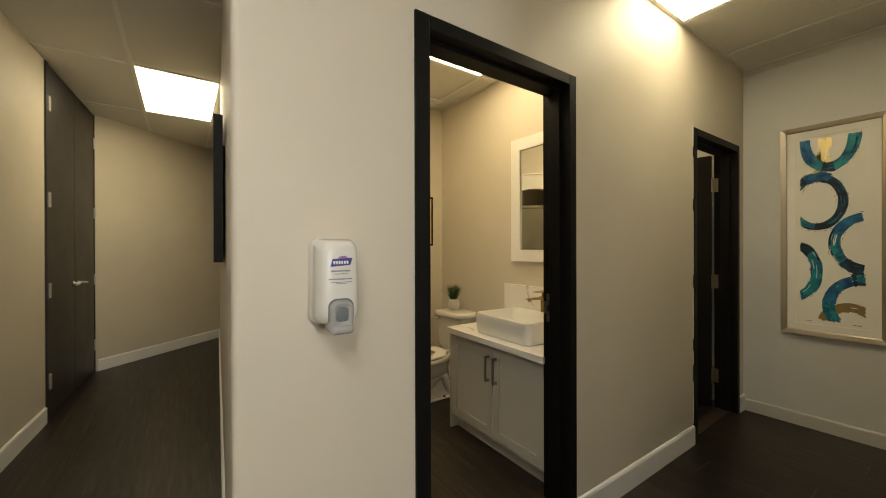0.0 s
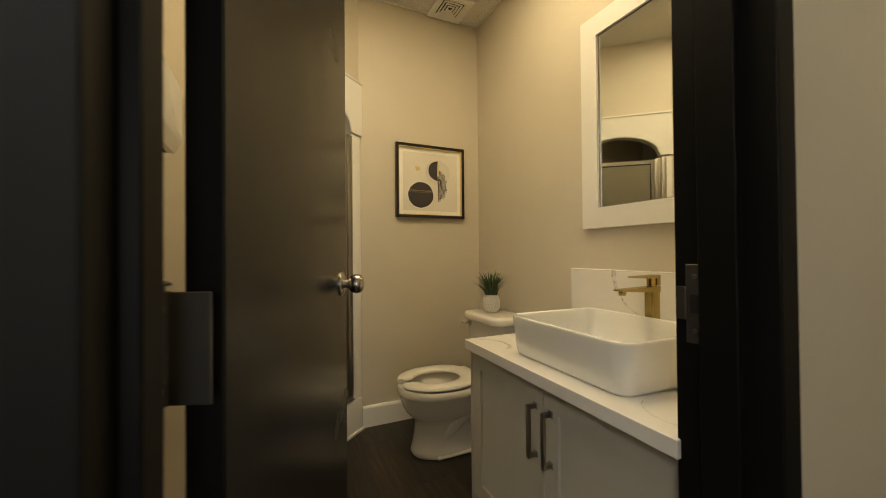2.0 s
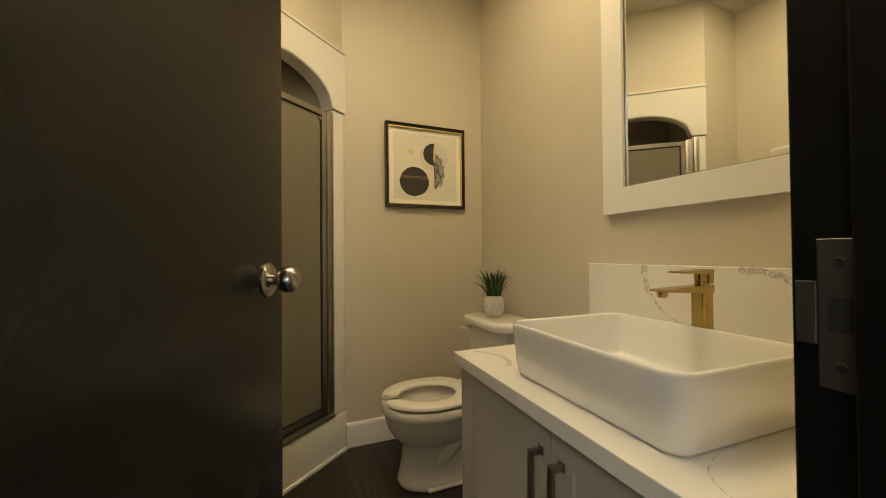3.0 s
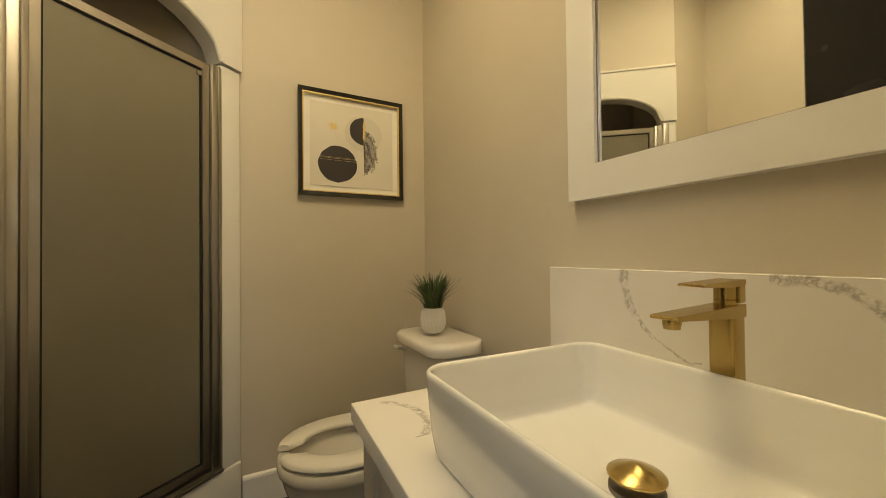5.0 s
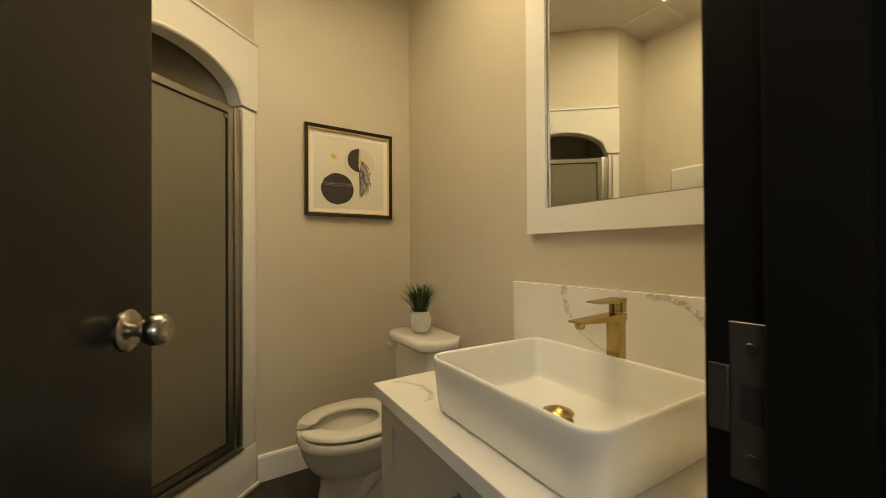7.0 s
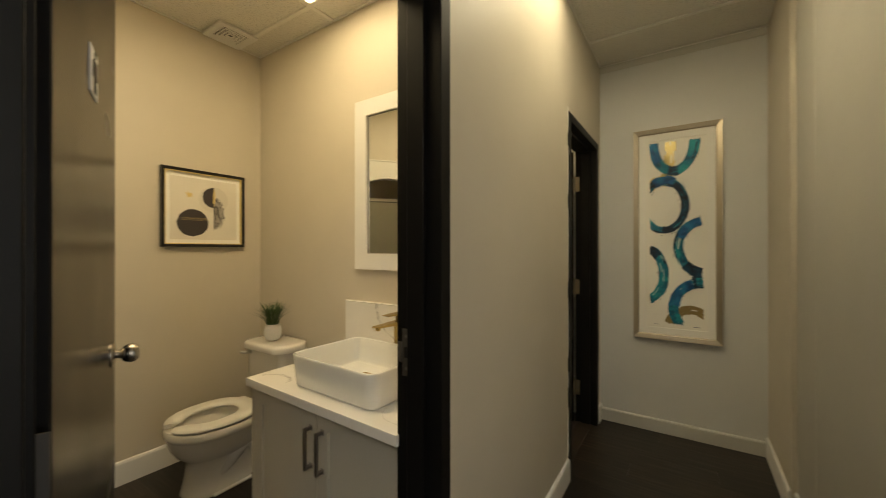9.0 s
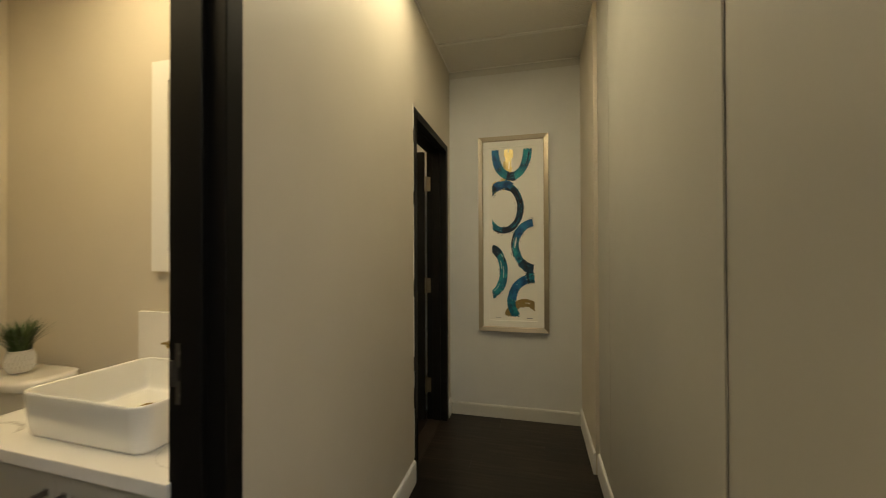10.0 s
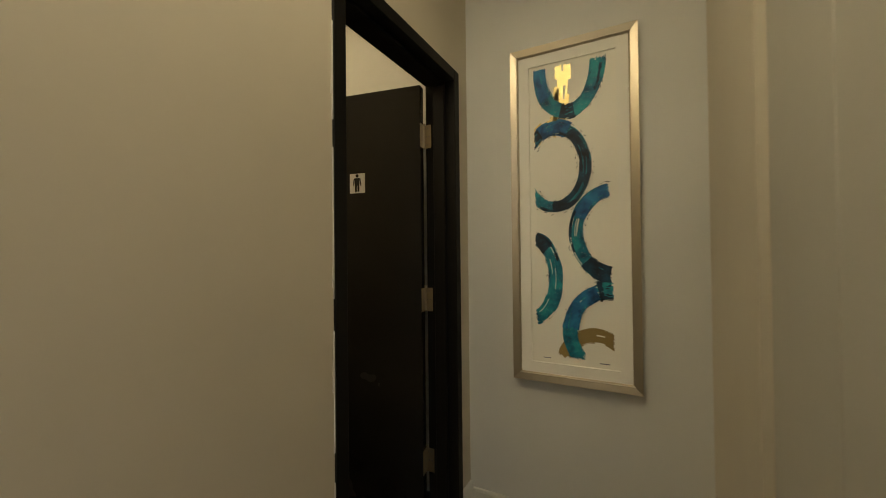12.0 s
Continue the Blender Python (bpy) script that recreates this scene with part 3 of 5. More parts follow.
structure("threshold", new_box(DOOR2[0], DOOR2[1], Y0 + 0.03, Y1 - 0.01, 0.0005, 0.007, bevel=0.002), paint("brown transition strip", (0.020, 0.0135, 0.009), 0.55, 0.2, 0.1), "flat brown transition strip in the doorway", "threshold")

# strike plate in the latch jamb
sx, sz = DOOR1[1], 1.035
sp = part("strike_plate", new_box(sx - 0.002, sx, Y1 - 0.045, Y1 - 0.012, sz - 0.07, sz + 0.07, bevel=0.0008, seg=1), steel_dark, f1, "dull steel strike plate")
part("lip", new_box(sx - 0.004, sx - 0.0005, Y1 - 0.012, Y1 + 0.004, sz - 0.03, sz + 0.03, bevel=0.001), steel_dark, sp)
# dark plate on the strike, its colour standing in for the hole's shade
part("latch_hole", new_box(sx - 0.0026, sx - 0.0015, Y1 - 0.036, Y1 - 0.020, sz - 0.016, sz + 0.016), dark_gap, sp)
part("screw", lathe(bmesh.new(), [(0.005, 0), (0.004, 0.0015)], 12, pose(sx - 0.0018, Y1 - 0.028, sz + 0.048, 0, -90)), pewter, sp)
part("screw", lathe(bmesh.new(), [(0.005, 0), (0.004, 0.0015)], 12, pose(sx - 0.0018, Y1 - 0.028, sz - 0.048, 0, -90)), pewter, sp)


# closet double door, as tall as the hall
cd = thing("door_3", pose(CLOSET_A.x, CLOSET_A.y, 0, 0, 0, -math.degrees(math.atan2(hall_dir.x, hall_dir.y))), "tall dark brown double closet doors, shut", "door", kind="structure")
cw = CLOSET_W
bm = bmesh.new()
box(bm, -0.11, 0.012, -0.03, 0.02, 0, CEIL, bevel=0.003)
box(bm, -0.11, 0.012, cw - 0.02, cw, 0, CEIL, bevel=0.003)
part("frame", bm, brown_paint, cd)
for k in range(2):
    y0, y1 = 0.023 + k * (cw / 2 - 0.021), cw / 2 - 0.0015 + k * (cw / 2 - 0.021)
    leaf = part("leaf", new_box(-0.03, 0.006, y0, y1, 0.012, CEIL - 0.004, bevel=0.003), brown_paint, cd)
    yk = y1 - 0.06 if k == 0 else y0 + 0.06
    s = -1 if k == 0 else 1
    m = pose(0.006, yk, 1.02, 0, 90)
    part("rose", lathe(bmesh.new(), [(0.028, 0), (0.028, 0.004), (0.024, 0.008)], 24, m), nickel, leaf, smooth=True)
    part("lever", tube(bmesh.new(), [(0.010, yk, 1.02), (0.045, yk, 1.02), (0.055, yk + s * 0.012, 1.02), (0.057, yk + s * 0.05, 1.018), (0.055, yk + s * 0.105, 1.012)], 0.0105), lightened_nickel, leaf, "satin nickel lever handle", smooth=True)
    for z in (0.30, 1.01, 1.72, 2.47):
        ye = y0 if k == 0 else y1
        part("hinge", new_box(0.006, 0.020, ye - 0.020, ye + 0.020, z - 0.058, z + 0.058, bevel=0.003), lightened_nickel, leaf, "satin nickel hinge")

# ---- vanity ----
CT_Z, CT_X, CT_Y1 = 0.784, 1.542, 2.172
ASKEW = Matrix.Translation((VAN_X - 0.003, 2.138, 0)) @ pose(0, 0, 0, 0, 0, -1.5) @ Matrix.Translation((-(VAN_X - 0.003), -2.150, 0))
van = thing("vanity_cabinet", ASKEW @ pose(1.572, 1.294, BATH_Z), "off-white shaker vanity cabinet with two doors", "cabinet")
VW = CT_Y1 - 0.022 - 1.294
VD = VAN_X - 1.572 - 0.003
VZ = CT_Z - BATH_Z
part("body", new_box(0.02, VD, 0.0, VW, 0.10, VZ - 0.037), cabinet_paint, van)
part("side_panel", new_box(0.0, VD, VW, VW + 0.018, 0.0, VZ - 0.037, bevel=0.002, seg=1), cabinet_paint, van)
part("toe_kick", new_box(0.06, 0.08, 0.0, VW - 0.001, 0.0, 0.099), cabinet_paint, van)


def shaker_door(owner, y0, y1, z0, z1, pull_y):
    d = part("door", frame_bars(bmesh.new(), y0, y1, z0, z1, 0.058, 0.018, -0.002, lambda u, v, h: (h, u, v)), cabinet_paint, owner)
    part("door_panel", new_box(0.008, 0.0175, y0 + 0.052, y1 - 0.052, z0 + 0.052, z1 - 0.052), cabinet_paint, d)
    bm = bmesh.new()
    zc = 0.602 - BATH_Z
    box(bm, -0.034, -0.024, pull_y - 0.0065, pull_y + 0.0065, zc - 0.078, zc + 0.078, bevel=0.0015)
    for s in (-1, 1):
        box(bm, -0.025, -0.002, pull_y - 0.006, pull_y + 0.006, zc + s * 0.071 - 0.006, zc + s * 0.071 + 0.006, bevel=0.001, seg=1)
        box(bm, -0.0042, -0.0022, pull_y - 0.010, pull_y + 0.010, zc + s * 0.071 - 0.010, zc + s * 0.071 + 0.010, bevel=0.0008, seg=1)
    part("handle", bm, pewter, d, "dark pewter bar pull")


split = 1.709 - 1.294
shaker_door(van, split + 0.0015, VW - 0.008, 0.105, VZ - 0.046, split + 0.036)
shaker_door(van, 0.012, split - 0.0015, 0.105, VZ - 0.046, split - 0.032)

bm = prism(bmesh.new(), [(CT_X - 0.027, 1.292), (VAN_X - 0.001, 1.292), (VAN_X - 0.001, CT_Y1), (CT_X + 0.005, CT_Y1)], CT_Z - 0.036, CT_Z)
bmesh.ops.bevel(bm, geom=list(bm.edges), offset=0.002, segments=2, affect="EDGES", profile=0.5)
tagged(part("worktop", bm, quartz), "white quartz vanity top with grey veins", "worktop")
tagged(part("backsplash", new_box(VAN_X - 0.021, VAN_X - 0.001, 1.292, CT_Y1 + 0.040, CT_Z + 0.0005, 1.052, bevel=0.0015, seg=1), quartz), "white veined quartz backsplash on the vanity", "backsplash")


def vessel_basin():
    x0, x1, y0, y1 = 1.583, 1.957, 1.442, 1.928
    cx, cy = (x0 + x1) / 2, (y0 + y1) / 2
    t = thing("vessel_basin", pose(cx, cy, CT_Z + 0.0005, 0, 0, -2), "white rectangular ceramic vessel basin with rounded corners", "basin")
    hx, hy = (x1 - x0) / 2, (y1 - y0) / 2

    def ring(inset, z, r):
        return [(x, y, z) for x, y in rounded(-hx + inset, hx - inset, -hy + inset, hy - inset, r, 10)]
    outer = [(0.022, 0.0, 0.030), (0.016, 0.002, 0.036), (0.012, 0.010, 0.040), (0.007, 0.040, 0.043), (0.002, 0.10, 0.046), (0.0, 0.124, 0.047), (0.001, 0.129, 0.046), (0.003, 0.1315, 0.044),
             (0.006, 0.132, 0.041), (0.009, 0.130, 0.038), (0.0105, 0.126, 0.034), (0.0125, 0.09, 0.027), (0.016, 0.040, 0.022), (0.018, 0.027, 0.020), (0.021, 0.021, 0.018), (0.026, 0.018, 0.016), (0.034, 0.0165, 0.016), (0.09, 0.013, 0.03), (0.15, 0.009, 0.03)]
    bm = bmesh.new()
    loft(bm, [ring(*o) for o in outer])
    part("bowl", bm, ceramic, t, smooth=True, angle=60)
    at = pose(0.012, 0.006, 0)
    d = part("drain", lathe(bmesh.new(), [(0.033, 0.009), (0.033, 0.0150), (0.029, 0.0160), (0.018, 0.0150)], 32, at), steel_dark, t, smooth=True)
    part("drain_cap", lathe(bmesh.new(), [(0.010, 0.014), (0.012, 0.024), (0.031, 0.0265), (0.0345, 0.029), (0.0345, 0.0310), (0.033, 0.0325), (0.017, 0.0395), (0.003, 0.0445)], 40, at), gold, d, "brushed gold conical drain cap", smooth=True, angle=25)


vessel_basin()


def faucet():
    t = thing("faucet", (1.998, 1.688, CT_Z + 0.0005), "tall square brushed gold single-lever faucet", "faucet")
    w = 0.0185
    part("base", new_box(-0.022, 0.022, -0.022, 0.022, 0, 0.005, bevel=0.0015), gold, t)
    bm = bmesh.new()
    loft(bm, [[(x, y, z) for x, y in rounded(-w, w, -w, w, 0.0085, 6)] for z in (0.005, 0.2095)])
    part("body", bm, gold, t, smooth=True)
    bm = bmesh.new()
    prof = [(-0.017, 0.209), (-0.130, 0.2165), (-0.158, 0.2180), (-0.160, 0.2205), (-0.157, 0.2235), (w, 0.2285), (w, 0.209)]
    loft(bm, [[(x, y, z) for x, z in prof] for y in (-w - 0.0005, w + 0.0005)])
    bmesh.ops.bevel(bm, geom=list(bm.edges), offset=0.0012, segments=1, affect="EDGES")
    sp = part("spout", bm, gold, t)
    part("aerator", lathe(bmesh.new(), [(0.010, -0.007), (0.0115, 0.0), (0.0115, 0.006)], 20, pose(-0.140, 0, 0.2115)), gold, sp, smooth=True)
    part("cartridge", lathe(bmesh.new(), [(0.0150, 0.224), (0.0150, 0.2345), (0.0142, 0.2350), (0.0142, 0.2360), (0.0150, 0.2365), (0.0150, 0.2560)], 28, pose(-0.002, 0, 0)), gold, t, smooth=True)
    part("handle_block", new_box(0.0, w, -w, w, 0.2305, 0.258, bevel=0.002), gold, t)
    bm = bmesh.new()
    prof = [(-0.092, 0.2585), (-0.094, 0.2605), (-0.090, 0.2625), (w, 0.2655), (w, 0.2575), (-0.02, 0.2545)]
    loft(bm, [[(x, y, z) for x, z in prof] for y in (-w - 0.0006, w + 0.0006)])
    bmesh.ops.bevel(bm, geom=list(bm.edges), offset=0.0008, segments=1, affect="EDGES")
    part("lever", bm, gold, t)


faucet()


def soap_bottle():
    t = thing("soap_dispenser", (2.040, 1.379, CT_Z + 0.0005), "white ceramic soap dispenser with brushed gold pump", "soap dispenser")
    part("bottle", lathe(bmesh.new(), [(0.042, 0), (0.045, 0.004), (0.045, 0.088), (0.043, 0.098), (0.036, 0.106), (0.024, 0.108), (0.017, 0.109)], 36), ceramic, t, smooth=True)
    p = part("pump", lathe(bmesh.new(), [(0.0205, 0.107), (0.0205, 0.132), (0.019, 0.134), (0.007, 0.135), (0.006, 0.153), (0.012, 0.154), (0.012, 0.168), (0.009, 0.171)], 28), gold, t, "brushed gold pump", smooth=True)
    part("nozzle", tube(bmesh.new(), [(0, 0, 0.162), (-0.014, 0.012, 0.162), (-0.021, 0.018, 0.161), (-0.025, 0.021, 0.156)], 0.0045), gold, p, smooth=True)


soap_bottle()

# ---- mirror ----
MY0, MY1, MZ0, MZ1 = 1.312, 2.128, 1.232, 2.165
mir = thing("wall_mirror", (VAN_X, 1.71, MZ0), "rectangular wall mirror in a wide white frame", "mirror")
put = lambda u, v, h: (-h, u - 1.71, v - MZ0)
part("frame", frame_bars(bmesh.new(), MY0, MY1, MZ0, MZ1, 0.088, 0.0, 0.028, put), mirror_paint, mir)
part("edge", frame_bars(bmesh.new(), MY0 + 0.088, MY1 - 0.088, MZ0 + 0.088, MZ1 - 0.088, 0.004, 0.0, 0.0165, put), pewter, mir)
part("glass", new_box(-0.014, -0.002, MY0 + 0.086 - 1.71, MY1 - 0.086 - 1.71, 0.086, MZ1 - MZ0 - 0.086), mirror_glass, mir, "silvered mirror glass")


# ---- toilet ----
def egg(length_back, length_front, half, n=40, inset=0.0):
    """Plan outline of an elongated bowl; -x is the front."""
    pts = []
    for i in range(n):
        a = 2 * math.pi * i / n
        c, s = math.cos(a), math.sin(a)
        lx = (length_back if c > 0 else length_front) - inset
        pts.append((lx * math.copysign(abs(c) ** (0.75 if c > 0 else 0.95), c), (half - inset) * math.copysign(abs(s) ** 0.92, s)))
    return pts


def toilet():
    cx, cy = 1.665, 2.700
    t = thing("toilet", (cx, cy, BATH_Z - 0.03), "bone-white two-piece toilet with an open-front seat", "toilet")
    bm = bmesh.new()
    spec = [(0.0305, 0.30, 0.150, 0.114, 0), (0.042, 0.305, 0.156, 0.120, 0), (0.058, 0.30, 0.152, 0.115, 0), (0.095, 0.285, 0.142, 0.107, 0), (0.145, 0.275, 0.134, 0.102, 0), (0.185, 0.27, 0.131, 0.101, 0), (0.205, 0.265, 0.136, 0.106, 0),
            (0.222, 0.26, 0.152, 0.121, 0), (0.245, 0.25, 0.175, 0.143, 0), (0.275, 0.243, 0.194, 0.162, 0), (0.31, 0.238, 0.206, 0.175, 0), (0.336, 0.235, 0.212, 0.182, 0), (0.345, 0.236, 0.2145, 0.186, 0), (0.350, 0.238, 0.221, 0.190, 0), (0.360, 0.2385, 0.2235, 0.192, 0), (0.384, 0.2385, 0.2235, 0.192, 0), (0.390, 0.236, 0.219, 0.188, 0)]
    rings = [[(x, y, z) for x, y in egg(b, f, h)] for z, b, f, h, _ in spec]
    rings += [[(x - 0.01, y, z) for x, y in egg(b, f, h)] for z, b, f, h in ((0.3900, 0.17, 0.175, 0.135), (0.378, 0.165, 0.165, 0.125), (0.33, 0.14, 0.14, 0.105), (0.26, 0.10, 0.09, 0.075), (0.22, 0.06, 0.05, 0.045))]
    loft(bm, rings)
    bowl = part("bowl", bm, toilet_china, t, smooth=True, angle=50)
    # trapway bulge on both sides, and the bolt caps
    for s in (-1, 1):
        bm = bmesh.new()
        path = [(-0.03, s * 0.060, 0.10), (0.02, s * 0.072, 0.15), (0.07, s * 0.080, 0.20), (0.12, s * 0.082, 0.235), (0.165, s * 0.080, 0.215), (0.195, s * 0.078, 0.15), (0.215, s * 0.076, 0.10), (0.24, s * 0.066, 0.075)]
        tube(bm, path, 0.040, 14)
        part("trapway", bm, toilet_china, bowl, smooth=True, angle=80)
        part("bolt_cap", lathe(bmesh.new(), [(0.013, 0.046), (0.012, 0.052), (0.006, 0.056)], 16, pose(0.155, s * 0.112, 0)), rust, bowl, smooth=True)
        part("foot", new_box(-0.06, 0.30, min(s * 0.05, s * 0.126), max(s * 0.05, s * 0.126), 0.0305, 0.048, bevel=0.008, seg=3), toilet_china, bowl, smooth=True)
    part("tank_shelf", new_box(0.20, 0.46, -0.11, 0.11, 0.33, 0.3860, bevel=0.02, seg=3), toilet_china, t, smooth=True)
    # water
    part("water", lathe(bmesh.new(), [(0.070, 0.262), (0.01, 0.263)], 24, pose(-0.012, 0, 0)), material("still water", (0.55, 0.55, 0.52), 0.03), bowl)
    # open-front seat
    bm = bmesh.new()
    n = 44
    rings = []
    for i in range(n + 1):
        a = radians(-169 + 338 * i / n)
        c, s = math.cos(a), math.sin(a)
        lo = 0.205 if c > 0 else 0.222
        o = Vector((lo * math.copysign(abs(c) ** (0.7 if c > 0 else 0.95), c), 0.190 * math.copysign(abs(s) ** 0.92, s), 0))
        # teardrop opening that narrows to a slit at the front
        u = min(1.0, abs(a) / radians(138))
        w2 = max(0.0, (abs(a) - radians(138)) / radians(31))
        e = u * radians(162)
        k = Vector((0.130 * math.cos(e) - 0.012, math.copysign(0.106 * math.sin(e) ** 0.9, a), 0))
        k = k.lerp(Vector((-0.180, math.copysign(0.026, a), 0)), w2)
        d = (o - k)
        w = d.length
        d = d / w
        q = min(1.0, w / 0.045)
        prof = [(0.006 * q, 0.3980), (0.0, 0.4050), (0.003 * q, 0.4125), (0.010 * q, 0.4165), (w * 0.45, 0.4195), (w - 0.009 * q, 0.4170), (w - 0.002 * q, 0.4120), (w, 0.4030), (w - 0.006 * q, 0.3970)]
        rings.append([(k.x + d.x * q, k.y + d.y * q, z) for q, z in prof])
    loft(bm, rings)
    part("seat", bm, seat_plastic, t, "white open-front plastic seat", smooth=True, angle=50)
    part("seat_hinge", new_box(0.165, 0.215, -0.10, 0.10, 0.3920, 0.4160, bevel=0.006), seat_plastic, t, smooth=True)
    # tank
    bm = bmesh.new()

    def tank_ring(z, d0, d1, half, r):
        return [(x, y, z) for x, y in rounded(d0, d1, -half + 0.02, half, r, 7)]
    back = 2.132 - cx
    loft(bm, [tank_ring(0.395, back - 0.165, back, 0.182, 0.03), tank_ring(0.43, back - 0.175, back, 0.190, 0.035), tank_ring(0.540, back - 0.183, back, 0.196, 0.04), tank_ring(0.681, back - 0.187, back, 0.200, 0.045)])
    tank = part("tank", bm, toilet_china, t, smooth=True, angle=50)
    bm = bmesh.new()

    def lid_ring(z, grow, r):
        return [(x - (0.034 * (1 - ((y - 0.008) / 0.22) ** 2) if x < back - 0.15 else 0), y, z) for x, y in rounded(back - 0.190 - grow, back + 0.002, -0.188 - grow, 0.205 + grow, r, 8)]
    loft(bm, [lid_ring(0.682, 0.002, 0.05), lid_ring(0.684, 0.010, 0.070), lid_ring(0.689, 0.013, 0.076), lid_ring(0.712, 0.013, 0.076), lid_ring(0.721, 0.008, 0.072), lid_ring(0.726, -0.004, 0.05), lid_ring(0.728, -0.03, 0.04)])
    part("tank_lid", bm, toilet_china, t, smooth=True, angle=60)
    part("flush_lever", tube(bmesh.new(), [(back - 0.200, 0.145, 0.657), (back - 0.214, 0.150, 0.657), (back - 0.217, 0.160, 0.656), (back - 0.217, 0.18, 0.654), (back - 0.215, 0.195, 0.652)], 0.009), white_plastic, tank, "white flush lever", smooth=True)
    part("lever_boss", lathe(bmesh.new(), [(0.015, 0), (0.015, 0.012), (0.010, 0.018)], 20, pose(back - 0.184, 0.145, 0.657, 0, -90)), white_plastic, tank, smooth=True)


toilet()


def potted_grass():
    rnd = random.Random(5)
    t = thing("potted_plant", (2.005, 2.700, 0.7885), "small artificial grass in a white ribbed pot", "plant")
    prof = [(0.024, 0.0), (0.029, 0.002), (0.0335, 0.010), (0.0365, 0.024), (0.0375, 0.040), (0.0360, 0.056), (0.0330, 0.068), (0.0318, 0.073), (0.0325, 0.077), (0.0300, 0.077), (0.0285, 0.070)]
    pot = part("pot", lathe(bmesh.new(), prof, 40), pot_glaze, t, smooth=True)
    bm = bmesh.new()
    for row, (zc, half, rr, rt) in enumerate(((0.019, 0.0105, 0.0355, 14), (0.0345, 0.0125, 0.0374, 3), (0.051, 0.0115, 0.0368, -9), (0.0635, 0.006, 0.0340, -15))):
        for i in range(22):
            a = 2 * math.pi * (i + 0.5 * (row % 2)) / 22
            m = Matrix.Translation((math.cos(a) * (rr - 0.0008), math.sin(a) * (rr - 0.0008), zc)) @ pose(0, 0, 0, 0, 0, math.degrees(a)) @ pose(0, 0, 0, 0, rt, 0)
            outline = ((-0.0038, -half * 0.6), (0, -half), (0.0038, -half * 0.6), (0.0038, half * 0.6), (0, half), (-0.0038, half * 0.6))
            low = [bm.verts.new(m @ Vector((0, y, z))) for y, z in outline]
            high = [bm.verts.new(m @ Vector((0.0030, y * 0.55, z * 0.84))) for y, z in outline]
            bm.faces.new(high)
            for k in range(6):
                bm.faces.new((low[k], low[(k + 1) % 6], high[(k + 1) % 6], high[k]))
    part("relief", bm, pot_glaze, pot, "raised rib pattern")
    part("soil", lathe(bmesh.new(), [(0.029, 0.066), (0.02, 0.068)], 24), soil, t)
    bm = bmesh.new()
    for i in range(210):
        a, rr = rnd.uniform(0, 2 * math.pi), 0.026 * math.sqrt(rnd.random())
        lean = rnd.uniform(0.0, 0.62) + rr * 7
        h = rnd.uniform(0.088, 0.145) * (1 - 0.25 * lean)
        b = Vector((rr * math.cos(a), rr * math.sin(a), 0.067))
        out = Vector((math.cos(a + rnd.uniform(-0.6, 0.6)), math.sin(a + rnd.uniform(-0.6, 0.6)), 0))
        side = Vector((-out.y, out.x, 0)) * rnd.uniform(0.0016, 0.0030)
        last = None
        for k in range(5):
            u = k / 4
            p = b + out * (lean * 0.115 * u * u + rr * 0.3 * u) + Vector((0, 0, h * u * (1 - 0.25 * lean * u)))
            wdt = side * (1 - u ** 3) + side * 0.10
            pair = (bm.verts.new(p - wdt), bm.verts.new(p + wdt))
            if last:
                bm.faces.new((last[0], last[1], pair[1], pair[0]))
            last = pair
    tagged(part("foliage", bm, grass_green, t, "green plastic grass blades"), kind="stuff")
    t.scale = (1.25, 1.25, 1.25)


potted_grass()


